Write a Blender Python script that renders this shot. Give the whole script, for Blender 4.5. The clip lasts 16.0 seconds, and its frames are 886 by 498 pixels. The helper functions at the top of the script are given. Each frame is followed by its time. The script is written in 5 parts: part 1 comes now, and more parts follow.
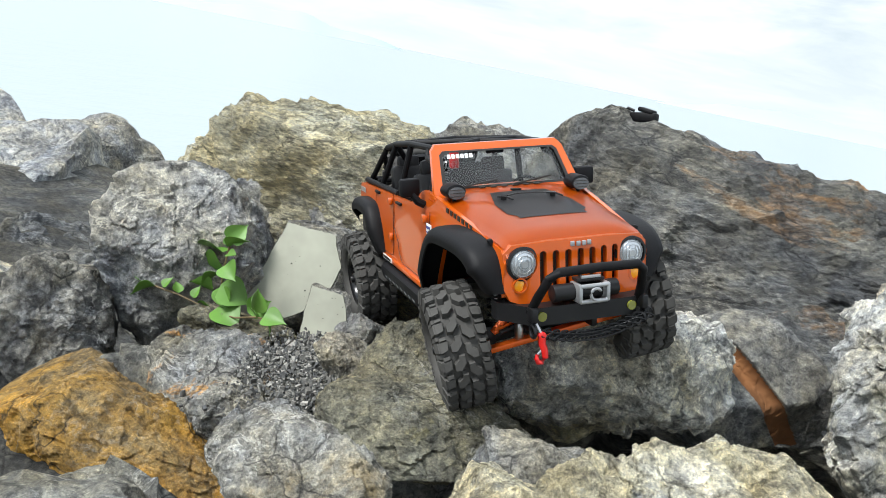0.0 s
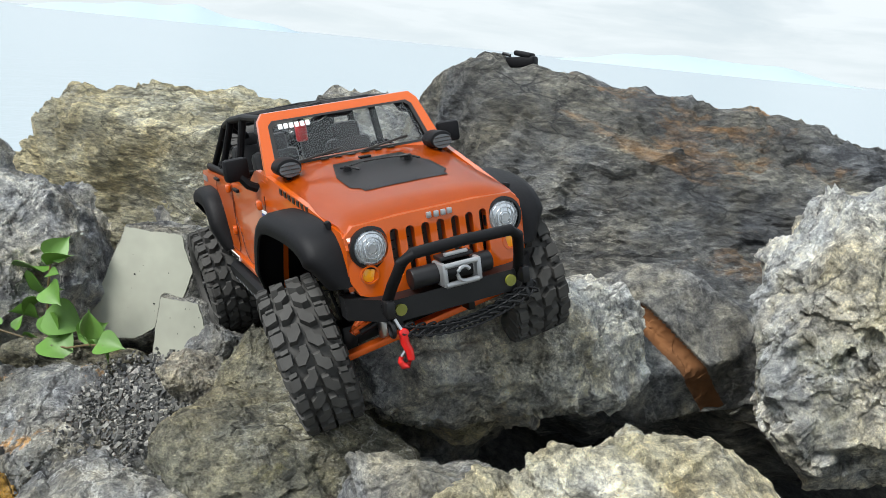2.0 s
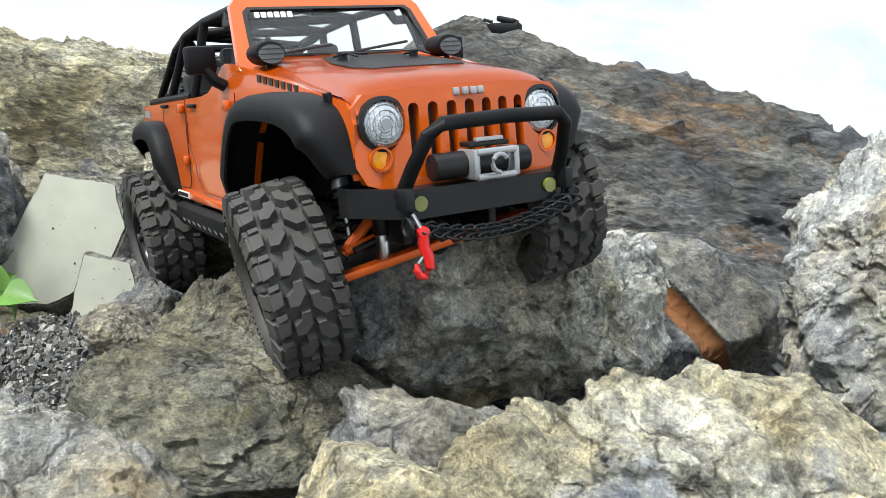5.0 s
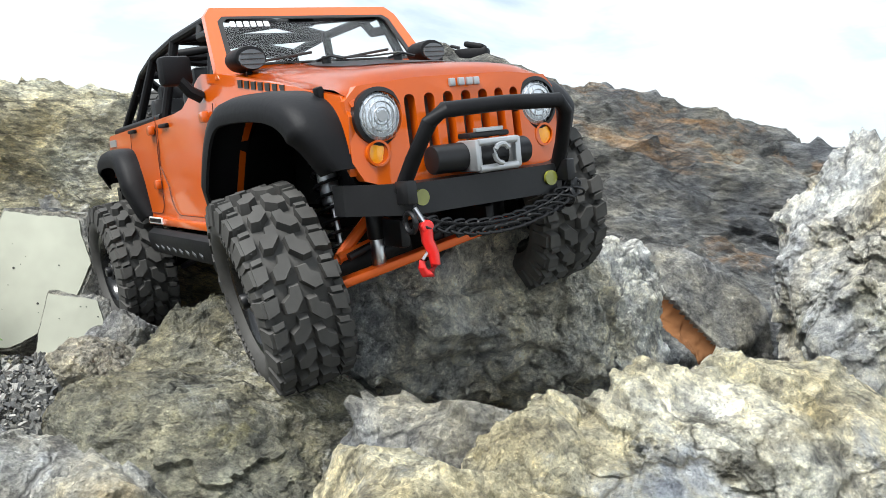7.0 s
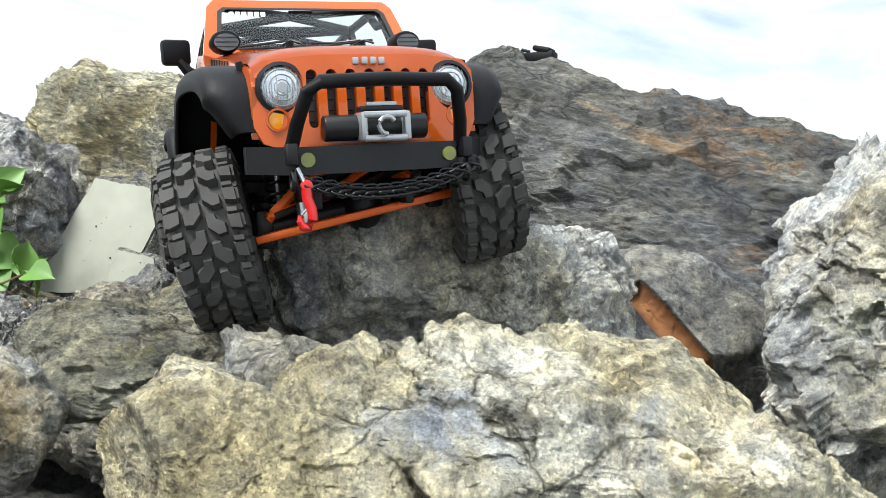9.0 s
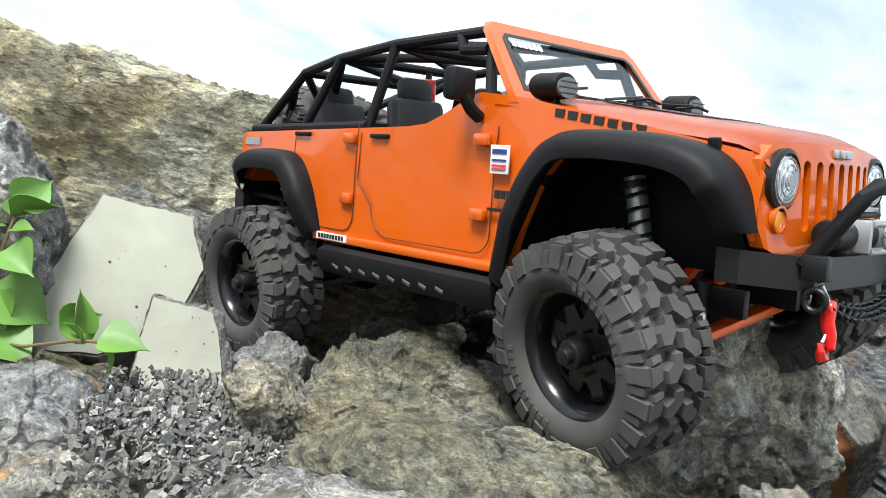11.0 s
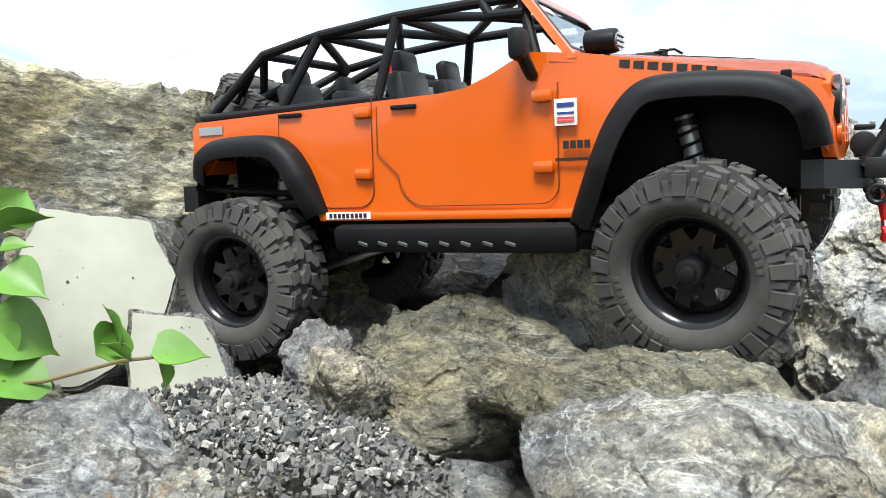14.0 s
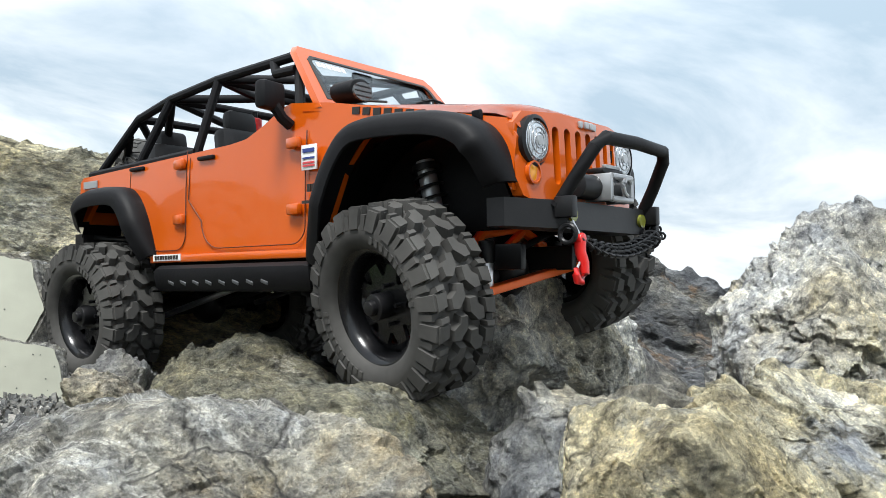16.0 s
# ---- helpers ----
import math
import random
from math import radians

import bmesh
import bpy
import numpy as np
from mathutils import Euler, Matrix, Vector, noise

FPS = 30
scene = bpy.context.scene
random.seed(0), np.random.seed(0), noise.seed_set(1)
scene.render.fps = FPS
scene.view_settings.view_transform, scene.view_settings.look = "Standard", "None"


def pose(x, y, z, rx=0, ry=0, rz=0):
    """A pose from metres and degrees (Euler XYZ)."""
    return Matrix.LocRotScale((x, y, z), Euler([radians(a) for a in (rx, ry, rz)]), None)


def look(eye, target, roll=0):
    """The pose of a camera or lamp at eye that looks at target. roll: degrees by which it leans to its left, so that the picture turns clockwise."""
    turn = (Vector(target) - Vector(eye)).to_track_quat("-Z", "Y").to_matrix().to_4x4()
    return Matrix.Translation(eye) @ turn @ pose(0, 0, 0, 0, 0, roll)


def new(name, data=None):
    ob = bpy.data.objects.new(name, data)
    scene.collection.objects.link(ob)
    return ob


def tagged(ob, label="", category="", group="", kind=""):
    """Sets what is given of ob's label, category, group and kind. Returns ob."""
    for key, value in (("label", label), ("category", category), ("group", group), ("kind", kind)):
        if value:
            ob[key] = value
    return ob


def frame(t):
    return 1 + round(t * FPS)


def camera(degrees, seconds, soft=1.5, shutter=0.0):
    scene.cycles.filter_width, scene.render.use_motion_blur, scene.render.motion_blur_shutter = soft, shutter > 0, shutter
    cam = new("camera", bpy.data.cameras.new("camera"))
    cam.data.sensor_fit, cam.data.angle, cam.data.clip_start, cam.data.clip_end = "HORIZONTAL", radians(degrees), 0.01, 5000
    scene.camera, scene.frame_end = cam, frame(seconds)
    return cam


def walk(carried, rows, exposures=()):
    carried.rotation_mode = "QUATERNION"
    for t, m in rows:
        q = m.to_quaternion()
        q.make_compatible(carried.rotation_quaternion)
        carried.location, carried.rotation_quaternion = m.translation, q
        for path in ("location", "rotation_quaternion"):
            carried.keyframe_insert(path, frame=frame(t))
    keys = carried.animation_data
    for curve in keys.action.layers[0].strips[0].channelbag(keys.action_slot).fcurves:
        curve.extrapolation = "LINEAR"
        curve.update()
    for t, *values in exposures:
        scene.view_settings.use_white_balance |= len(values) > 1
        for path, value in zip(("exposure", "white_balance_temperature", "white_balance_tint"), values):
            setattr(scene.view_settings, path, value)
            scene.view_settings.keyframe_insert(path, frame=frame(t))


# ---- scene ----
cam = camera(55.25, 16.0, soft=0.6)
# seconds, eye, yaw to the left of +y, pitch up, roll (degrees)
ROWS = [
    (0.0, 0.3444, -0.2680, 0.7606, 6.98, -12.59, 11.48),
    (0.5, 0.4017, -0.1935, 0.7078, 9.48, -8.54, 7.36),
    (1.0, 0.3704, -0.1971, 0.6833, 2.61, -7.37, 7.98),
    (1.5, 0.3908, -0.1103, 0.7064, 2.52, -8.00, 4.34),
    (2.0, 0.3945, -0.1160, 0.7428, 1.56, -13.50, 5.67),
    (2.5, 0.4118, -0.0908, 0.7010, 3.04, -11.00, 5.91),
    (3.0, 0.3950, -0.0924, 0.6882, 2.01, -10.69, 6.66),
    (3.5, 0.3571, -0.0707, 0.6499, -0.26, -8.68, 8.10),
    (4.0, 0.3523, -0.0545, 0.6474, -1.52, -10.63, 9.66),
    (4.2, 0.3656, -0.0481, 0.6433, -2.40, -10.60, 10.68),
    (6.3, 0.2901, 0.0294, 0.5568, -6.53, -4.97, 4.15),
    (6.5, 0.2916, 0.0283, 0.5593, -6.99, -4.95, 4.51),
    (7.0, 0.3210, 0.0099, 0.5697, -6.03, -4.75, 6.47),
    (7.5, 0.3629, -0.0292, 0.5944, -2.66, -6.05, 11.38),
    (8.0, 0.4574, -0.0286, 0.5958, 3.77, -6.48, 9.17),
    (8.5, 0.5338, -0.0150, 0.5776, 8.60, -5.85, 8.91),
    (9.0, 0.5041, -0.0322, 0.5672, 7.24, -5.38, 9.65),
    (9.5, 0.4934, -0.0362, 0.5689, 6.85, -5.11, 10.51),
    (10.0, 0.4277, -0.0294, 0.5727, 5.94, -5.66, 10.35),
    (10.2, 0.3569, -0.0125, 0.5739, 2.85, -5.22, 12.83),
    (12.3, -0.1713, 0.2427, 0.4309, -34.22, 1.27, 2.44),
    (12.5, -0.1754, 0.2205, 0.4492, -34.42, -0.37, 2.76),
    (13.0, -0.2171, 0.2534, 0.4181, -38.12, 3.15, 7.36),
    (13.5, -0.1791, 0.2327, 0.4297, -37.82, 3.81, 7.03),
    (14.0, -0.1484, 0.1952, 0.4510, -36.02, 3.76, 6.32),
    (14.5, -0.0714, 0.1256, 0.4789, -32.37, 3.16, 7.69),
    (15.0, -0.0354, 0.0533, 0.5201, -30.20, 0.91, 7.59),
    (15.5, -0.0070, 0.0413, 0.4654, -28.19, 6.48, 9.33),
    (16.0, 0.1098, 0.0300, 0.4494, -21.48, 8.82, 10.06),
]


def eye_pose(x, y, z, yaw, pitch, roll):
    a, b = radians(yaw), radians(pitch)
    way = Vector((-math.sin(a) * math.cos(b), math.cos(a) * math.cos(b), math.sin(b)))
    return look((x, y, z), Vector((x, y, z)) + way, roll)


EXPOSURES = [(0.0, 0.98), (1.0, 0.75), (3.5, 0.93), (6.5, 1.25), (10.0, 1.27), (12.5, 1.52), (14.5, 1.38), (15.5, 1.08), (16.0, 1.05)]
walk(cam, [(t, eye_pose(*row)) for t, *row in ROWS], [(t, stops, 6250, 9) for t, stops in EXPOSURES])

# ---- world and light ----
world = bpy.data.worlds.new("overcast_sky")
scene.world = world
world.use_nodes = True
wn, wl = world.node_tree.nodes, world.node_tree.links
wn.clear()
SUN_EL, SUN_ROT = radians(55), radians(-35)


def wnode(kind, **sets):
    n = wn.new(kind)
    for k, val in sets.items():
        n.inputs[k].default_value = val
    return n


sky = wn.new("ShaderNodeTexSky")
sky.sky_type, sky.sun_disc, sky.sun_elevation, sky.sun_rotation = "NISHITA", False, SUN_EL, SUN_ROT
sky.air_density, sky.dust_density = 1.0, 2.0
coord = wn.new("ShaderNodeTexCoord")
split = wn.new("ShaderNodeSeparateXYZ")
wl.new(coord.outputs["Generated"], split.inputs[0])
lift = wn.new("ShaderNodeMath")
lift.operation = "MAXIMUM"
lift.inputs[1].default_value = 0.0
wl.new(split.outputs["Z"], lift.inputs[0])
lift2 = wn.new("ShaderNodeMath")
lift2.operation = "ADD"
lift2.inputs[1].default_value = 0.16
wl.new(lift.outputs[0], lift2.inputs[0])
flat = wn.new("ShaderNodeVectorMath")
flat.operation = "DIVIDE"
wl.new(coord.outputs["Generated"], flat.inputs[0])
comb = wn.new("ShaderNodeCombineXYZ")
for i in range(3):
    wl.new(lift2.outputs[0], comb.inputs[i])
wl.new(comb.outputs[0], flat.inputs[1])
cloud = wnode("ShaderNodeTexNoise", Scale=1.3, Detail=8.0, Roughness=0.56, Distortion=0.4)
wl.new(flat.outputs[0], cloud.inputs["Vector"])
ramp = wn.new("ShaderNodeValToRGB")
ramp.color_ramp.elements[0].position, ramp.color_ramp.elements[0].color = 0.36, (0.54, 0.66, 0.74, 1)
ramp.color_ramp.elements[1].position, ramp.color_ramp.elements[1].color = 0.60, (1.25, 1.27, 1.28, 1)
mid = ramp.color_ramp.elements.new(0.48)
mid.color = (0.86, 0.93, 0.96, 1)
wl.new(cloud.outputs[0], ramp.inputs[0])
skydim = wn.new("ShaderNodeVectorMath")
skydim.operation = "SCALE"
skydim.inputs["Scale"].default_value = 0.12
wl.new(sky.outputs[0], skydim.inputs[0])
mixw = wn.new("ShaderNodeMix")
mixw.data_type = "RGBA"
mixw.inputs["Factor"].default_value = 0.85
wl.new(skydim.outputs[0], mixw.inputs["A"])
wl.new(ramp.outputs[0], mixw.inputs["B"])
# haze low over the water
hz = wn.new("ShaderNodeMapRange")
hz.inputs["From Min"].default_value, hz.inputs["From Max"].default_value = 0.0, 0.22
hz.inputs["To Min"].default_value, hz.inputs["To Max"].default_value = 0.85, 0.0
wl.new(split.outputs["Z"], hz.inputs["Value"])
mixh = wn.new("ShaderNodeMix")
mixh.data_type = "RGBA"
mixh.inputs["B"].default_value = (1.24, 1.33, 1.34, 1)
wl.new(hz.outputs[0], mixh.inputs["Factor"])
wl.new(mixw.outputs["Result"], mixh.inputs["A"])
bg = wn.new("ShaderNodeBackground")
# a cloud layer is brighter overhead than low down
top = wn.new("ShaderNodeMath")
top.operation = "MULTIPLY_ADD"
top.inputs[1].default_value, top.inputs[2].default_value = 0.40, 0.42
wl.new(lift.outputs[0], top.inputs[0])
wl.new(top.outputs[0], bg.inputs["Strength"])
wl.new(mixh.outputs["Result"], bg.inputs["Color"])
wout = wn.new("ShaderNodeOutputWorld")
wl.new(bg.outputs[0], wout.inputs[0])

sun_data = bpy.data.lights.new("sun", "SUN")
sun_data.energy, sun_data.angle, sun_data.color = 2.5, radians(20), (1.0, 0.97, 0.92)
sun = new("sun", sun_data)
sun.matrix_world = look((-2.0, -1.0, 3.4), (0, 0.6, 0.3))


# ---- materials ----
def tree(name, rough=0.6, metal=0.0):
    m = bpy.data.materials.new(name)
    m.use_nodes = True
    nt = m.node_tree
    b = nt.nodes["Principled BSDF"]
    b.inputs["Roughness"].default_value, b.inputs["Metallic"].default_value = rough, metal
    return m, nt, b


def nz(nt, scale, detail=6, rough=0.6, vec=None, dist=0.0):
    n = nt.nodes.new("ShaderNodeTexNoise")
    n.inputs["Scale"].default_value, n.inputs["Detail"].default_value = scale, detail
    n.inputs["Roughness"].default_value, n.inputs["Distortion"].default_value = rough, dist
    if vec is None:
        tc = nt.nodes.new("ShaderNodeTexCoord")
        vec = tc.outputs["Object"]
    nt.links.new(vec, n.inputs["Vector"])
    return n.outputs[0]


def ramp_of(nt, src, stops):
    r = nt.nodes.new("ShaderNodeValToRGB")
    e = r.color_ramp.elements
    e[0].position, e[0].color = stops[0][0], (*stops[0][1], 1)
    e[1].position, e[1].color = stops[-1][0], (*stops[-1][1], 1)
    for p, c in stops[1:-1]:
        e.new(p).color = (*c, 1)
    nt.links.new(src, r.inputs[0])
    return r.outputs[0]


def mix(nt, fac, a, b, how="MIX"):
    m = nt.nodes.new("ShaderNodeMix")
    m.data_type, m.blend_type = "RGBA", how
    for key, val in (("Factor", fac), ("A", a), ("B", b)):
        if isinstance(val, (int, float)):
            m.inputs[key].default_value = val
        elif isinstance(val, tuple):
            m.inputs[key].default_value = (*val, 1)
        else:
            nt.links.new(val, m.inputs[key])
    return m.outputs["Result"]


def bump(nt, b, src, strength, dist, after=None):
    n = nt.nodes.new("ShaderNodeBump")
    n.inputs["Strength"].default_value, n.inputs["Distance"].default_value = strength, dist
    nt.links.new(src, n.inputs["Height"])
    if after:
        nt.links.new(after, n.inputs["Normal"])
    nt.links.new(n.outputs[0], b.inputs["Normal"])
    return n.outputs[0]


def ramp1(nt, src, lo, hi):
    return ramp_of(nt, src, [(lo, (0, 0, 0)), (hi, (1, 1, 1))])


def rock_mat(name, dark, midc, light, stain=None, stain_at=(0.56, 0.70), layer=0.0, tilt=(0, 0, 0), vein=0.5, scale=1.0, stain_scale=5.0, crack=0.9, soft=0.8):
    """Limestone: cloudy tone, grains, calcite patches and veins, hairline cracks, an optional stain and bedding."""
    m, nt, b = tree(name, 0.86)
    tc = nt.nodes.new("ShaderNodeTexCoord")
    mp = nt.nodes.new("ShaderNodeMapping")
    mp.inputs["Rotation"].default_value = [radians(a) for a in tilt]
    mp.inputs["Scale"].default_value = (1, 1, 1 + layer)
    nt.links.new(tc.outputs["Object"], mp.inputs["Vector"])
    v = mp.outputs[0]
    big = nz(nt, 6.5 * scale, 6, 0.6, v, 0.5)
    fine = nz(nt, 70 * scale, 9, 0.74, v, 0.3)
    grit = nz(nt, 330, 4, 0.75, v)
    col = ramp_of(nt, big, [(0.32, dark), (0.50, midc), (0.68, light)])
    # grains, lighter and darker
    mid2 = nz(nt, 26 * scale, 8, 0.75, v, 0.2)
    col = mix(nt, 1.0, col, ramp_of(nt, mid2, [(0.30, (0.52, 0.52, 0.54)), (0.50, (1, 1, 1)), (0.70, (1.42, 1.39, 1.32))]), "MULTIPLY")
    col = mix(nt, 1.0, col, ramp_of(nt, fine, [(0.36, (0.36, 0.36, 0.38)), (0.50, (1, 1, 1)), (0.64, (1.65, 1.62, 1.54))]), "MULTIPLY")
    if stain:
        sm = nz(nt, stain_scale, 9, 0.70, tc.outputs["Object"], 0.5)
        k = mix(nt, 1.0, ramp1(nt, sm, *stain_at), (soft, soft, soft), "MULTIPLY")
        col = mix(nt, k, col, mix(nt, ramp1(nt, fine, 0.35, 0.65), tuple(c * 0.65 for c in stain), tuple(min(0.8, c * 1.35) for c in stain)))
    if vein:
        # ragged white calcite, in specks and thin lines
        where = nz(nt, 5 * scale, 3, 0.5, v)
        patch = mix(nt, 1.0, ramp1(nt, nz(nt, 95 * scale, 6, 0.7, v, 0.6), 0.54, 0.66), ramp1(nt, where, 0.44, 0.64), "MULTIPLY")
        thin = ramp_of(nt, nz(nt, 9 * scale, 7, 0.6, v, 1.0), [(0.488, (0, 0, 0)), (0.5, (vein, vein, vein)), (0.512, (0, 0, 0))])
        col = mix(nt, mix(nt, 1.0, patch, (vein, vein, vein), "MULTIPLY"), col, (0.72, 0.71, 0.67))
        col = mix(nt, mix(nt, 1.0, thin, ramp1(nt, where, 0.42, 0.58), "MULTIPLY"), col, (0.68, 0.67, 0.64))
    # warm weathering
    tint = ramp_of(nt, nz(nt, 8 * scale, 7, 0.68, tc.outputs["Object"], 0.4), [(0.38, (0.93, 0.98, 1.06)), (0.52, (1.02, 1.0, 0.92)), (0.66, (1.12, 1.03, 0.80))])
    col = mix(nt, 1.0, col, tint, "MULTIPLY")
    # hairline cracks, bent by noise
    warp = nt.nodes.new("ShaderNodeVectorMath")
    warp.operation = "MULTIPLY_ADD"
    warp.inputs[1].default_value = (0.09, 0.09, 0.09)
    wz = nt.nodes.new("ShaderNodeTexNoise")
    wz.inputs["Scale"].default_value, wz.inputs["Detail"].default_value = 14 * scale, 5
    nt.links.new(v, wz.inputs["Vector"])
    nt.links.new(wz.outputs["Color"], warp.inputs[0])
    nt.links.new(v, warp.inputs[2])
    vo = nt.nodes.new("ShaderNodeTexVoronoi")
    vo.feature = "DISTANCE_TO_EDGE"
    vo.inputs["Scale"].default_value = 15 * scale
    nt.links.new(warp.outputs[0], vo.inputs["Vector"])
    line = ramp_of(nt, vo.outputs["Distance"], [(0.0, (crack, crack, crack)), (0.035, (0, 0, 0))])
    line = mix(nt, 1.0, line, ramp1(nt, nz(nt, 7 * scale, 4, 0.5, v), 0.45, 0.6), "MULTIPLY")
    col = mix(nt, line, col, tuple(c * 0.35 for c in dark))
    # crisp crystal facets and millimetre specks
    cell = nt.nodes.new("ShaderNodeTexVoronoi")
    cell.inputs["Scale"].default_value, cell.inputs["Detail"].default_value = 85 * scale, 2
    nt.links.new(warp.outputs[0], cell.inputs["Vector"])
    shade = nt.nodes.new("ShaderNodeSeparateColor")
    nt.links.new(cell.outputs["Color"], shade.inputs[0])
    col = mix(nt, 1.0, col, ramp_of(nt, shade.outputs[0], [(0.05, (0.70, 0.70, 0.71)), (0.5, (1, 1, 1)), (0.95, (1.30, 1.29, 1.26))]), "MULTIPLY")
    speck = nz(nt, 460, 6, 0.8, v)
    col = mix(nt, 1.0, col, ramp_of(nt, speck, [(0.34, (0.42, 0.42, 0.43)), (0.46, (0.95, 0.95, 0.95)), (0.56, (1.05, 1.05, 1.05)), (0.66, (1.75, 1.73, 1.68))]), "MULTIPLY")
    nt.links.new(col, b.inputs["Base Color"])
    # relief: broad swells, chipped facets, grains, cracks
    chip = nt.nodes.new("ShaderNodeTexVoronoi")
    chip.inputs["Scale"].default_value, chip.inputs["Detail"].default_value = 42 * scale, 3
    nt.links.new(warp.outputs[0], chip.inputs["Vector"])
    n1 = bump(nt, b, big, 0.5, 0.03)
    n2 = bump(nt, b, chip.outputs["Distance"], 0.75, 0.014, n1)
    n3 = bump(nt, b, fine, 1.0, 0.016, n2)
    n4 = bump(nt, b, ramp1(nt, vo.outputs["Distance"], 0.0, 0.06), 0.6, 0.004, n3)
    n5 = bump(nt, b, grit, 0.8, 0.0026, n4)
    bump(nt, b, speck, 0.7, 0.0012, n5)
    return m


GREY = rock_mat("grey_limestone", (0.107, 0.107, 0.108), (0.213, 0.213, 0.210), (0.344, 0.339, 0.328))
VEINED = rock_mat("veined_grey_limestone", (0.143, 0.147, 0.157), (0.286, 0.290, 0.298), (0.454, 0.454, 0.446), vein=0.8, scale=0.8)
PALE = rock_mat("pale_limestone", (0.287, 0.282, 0.260), (0.478, 0.467, 0.437), (0.681, 0.671, 0.627), stain=(0.36, 0.34, 0.16), stain_at=(0.54, 0.74), vein=0.7)
TAN = rock_mat("tan_bedded_limestone", (0.235, 0.213, 0.15), (0.39, 0.363, 0.263), (0.527, 0.498, 0.39), layer=2.0, tilt=(6, -10, 0), vein=0.3)
DARK = rock_mat("dark_bedded_rock", (0.059, 0.061, 0.066), (0.118, 0.120, 0.122), (0.206, 0.206, 0.197), stain=(0.36, 0.19, 0.065), stain_at=(0.58, 0.66), layer=1.6, tilt=(14, 22, 0), vein=0.3, stain_scale=2.6, scale=0.8)
BROWN = rock_mat("rusty_brown_rock", (0.095, 0.070, 0.038), (0.215, 0.150, 0.068), (0.310, 0.240, 0.130), stain=(0.50, 0.27, 0.035), stain_at=(0.42, 0.58), vein=0.2, stain_scale=7)
OCHRE = rock_mat("ochre_limestone", (0.209, 0.189, 0.128), (0.469, 0.424, 0.302), (0.649, 0.622, 0.541), stain=(0.33, 0.35, 0.39), stain_at=(0.54, 0.62), vein=0.75, stain_scale=7, soft=0.75)
FORE = rock_mat("grey_rock_with_rust", (0.103, 0.103, 0.102), (0.206, 0.206, 0.198), (0.333, 0.327, 0.312), stain=(0.60, 0.30, 0.07), stain_at=(0.57, 0.62), vein=0.55, stain_scale=13)
# olive-grey stone, its tones lowered to paint in the shade beneath the truck
OLIVE = rock_mat("shade_darkened_olive_rock", (0.093, 0.091, 0.072), (0.181, 0.174, 0.134), (0.274, 0.263, 0.204), stain=(0.33, 0.29, 0.10), stain_at=(0.54, 0.66), vein=0.35, stain_scale=9, layer=0.8, tilt=(10, 25, 0))
STRIPE = rock_mat("striped_grey_rock", (0.150, 0.145, 0.136), (0.248, 0.242, 0.225), (0.360, 0.351, 0.328), stain=(0.30, 0.24, 0.15), stain_at=(0.52, 0.64), vein=0.75, stain_scale=8)
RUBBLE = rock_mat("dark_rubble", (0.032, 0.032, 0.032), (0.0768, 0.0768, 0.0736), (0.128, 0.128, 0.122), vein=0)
# darker copy of the grey limestone: shade of the hollows painted into its colour
SHADE = rock_mat("shade_toned_grey_rock", (0.088, 0.088, 0.085), (0.170, 0.170, 0.160), (0.265, 0.265, 0.253), vein=0.4)


def plain(name, col, rough=0.5, metal=0.0, var=0.15, grain=180.0, rel=0.15, coat=0.0, gloss=0.5):
    m, nt, b = tree(name, rough, metal)
    b.inputs["Specular IOR Level"].default_value = gloss
    n = nz(nt, grain, 4, 0.6)
    n2 = nz(nt, grain * 0.12, 4, 0.6)
    c = mix(nt, ramp1(nt, n2, 0.3, 0.7), tuple(x * (1 - var) for x in col), tuple(min(1, x * (1 + var)) for x in col))
    nt.links.new(c, b.inputs["Base Color"])
    if rel:
        bump(nt, b, n, rel, 0.0006)
    if coat:
        b.inputs["Coat Weight"].default_value, b.inputs["Coat Roughness"].default_value = coat, 0.06
    return m


PAINT = plain("orange_paint", (0.54, 0.088, 0.0015), 0.30, 0.0, 0.05, 60, 0.0, 0.8, 0.25)
BLACK = plain("black_plastic", (0.006, 0.006, 0.007), 0.55, 0, 0.3, 300, 0.25, gloss=0.18)
SATIN = plain("satin_black_metal", (0.008, 0.008, 0.009), 0.42, 0.0, 0.3, 300, 0.1, gloss=0.35)
RUBBER = plain("dusty_rubber", (0.066, 0.064, 0.060), 0.82, 0, 0.45, 150, 0.35, gloss=0.25)
RIM = plain("black_rim", (0.008, 0.008, 0.009), 0.22, 0.1, 0.2, 200, 0.0)
STEEL = plain("steel", (0.55, 0.55, 0.56), 0.3, 1.0, 0.1, 200, 0.1)
ORANGE_METAL = plain("orange_anodised", (0.78, 0.13, 0.01), 0.36, 0.25, 0.08, 200, 0.05)
RED = plain("red_enamel", (0.62, 0.012, 0.010), 0.3, 0, 0.1, 200, 0.0, 0.4)
WHITE = plain("white_sticker", (0.75, 0.75, 0.74), 0.4, 0, 0.03, 100, 0.0)
NAVY = plain("navy_print", (0.02, 0.04, 0.20), 0.4, 0, 0.05, 100, 0.0)
SCARLET = plain("red_print", (0.55, 0.05, 0.06), 0.4, 0, 0.05, 100, 0.0)
INK = plain("black_print", (0.015, 0.012, 0.010), 0.4, 0, 0.05, 100, 0.0)
SILVER = plain("silver_plastic", (0.42, 0.43, 0.44), 0.35, 0.6, 0.1, 100, 0.05)
AMBER = plain("amber_lens", (0.90, 0.36, 0.01), 0.2, 0, 0.08, 400, 0.2, 0.5)
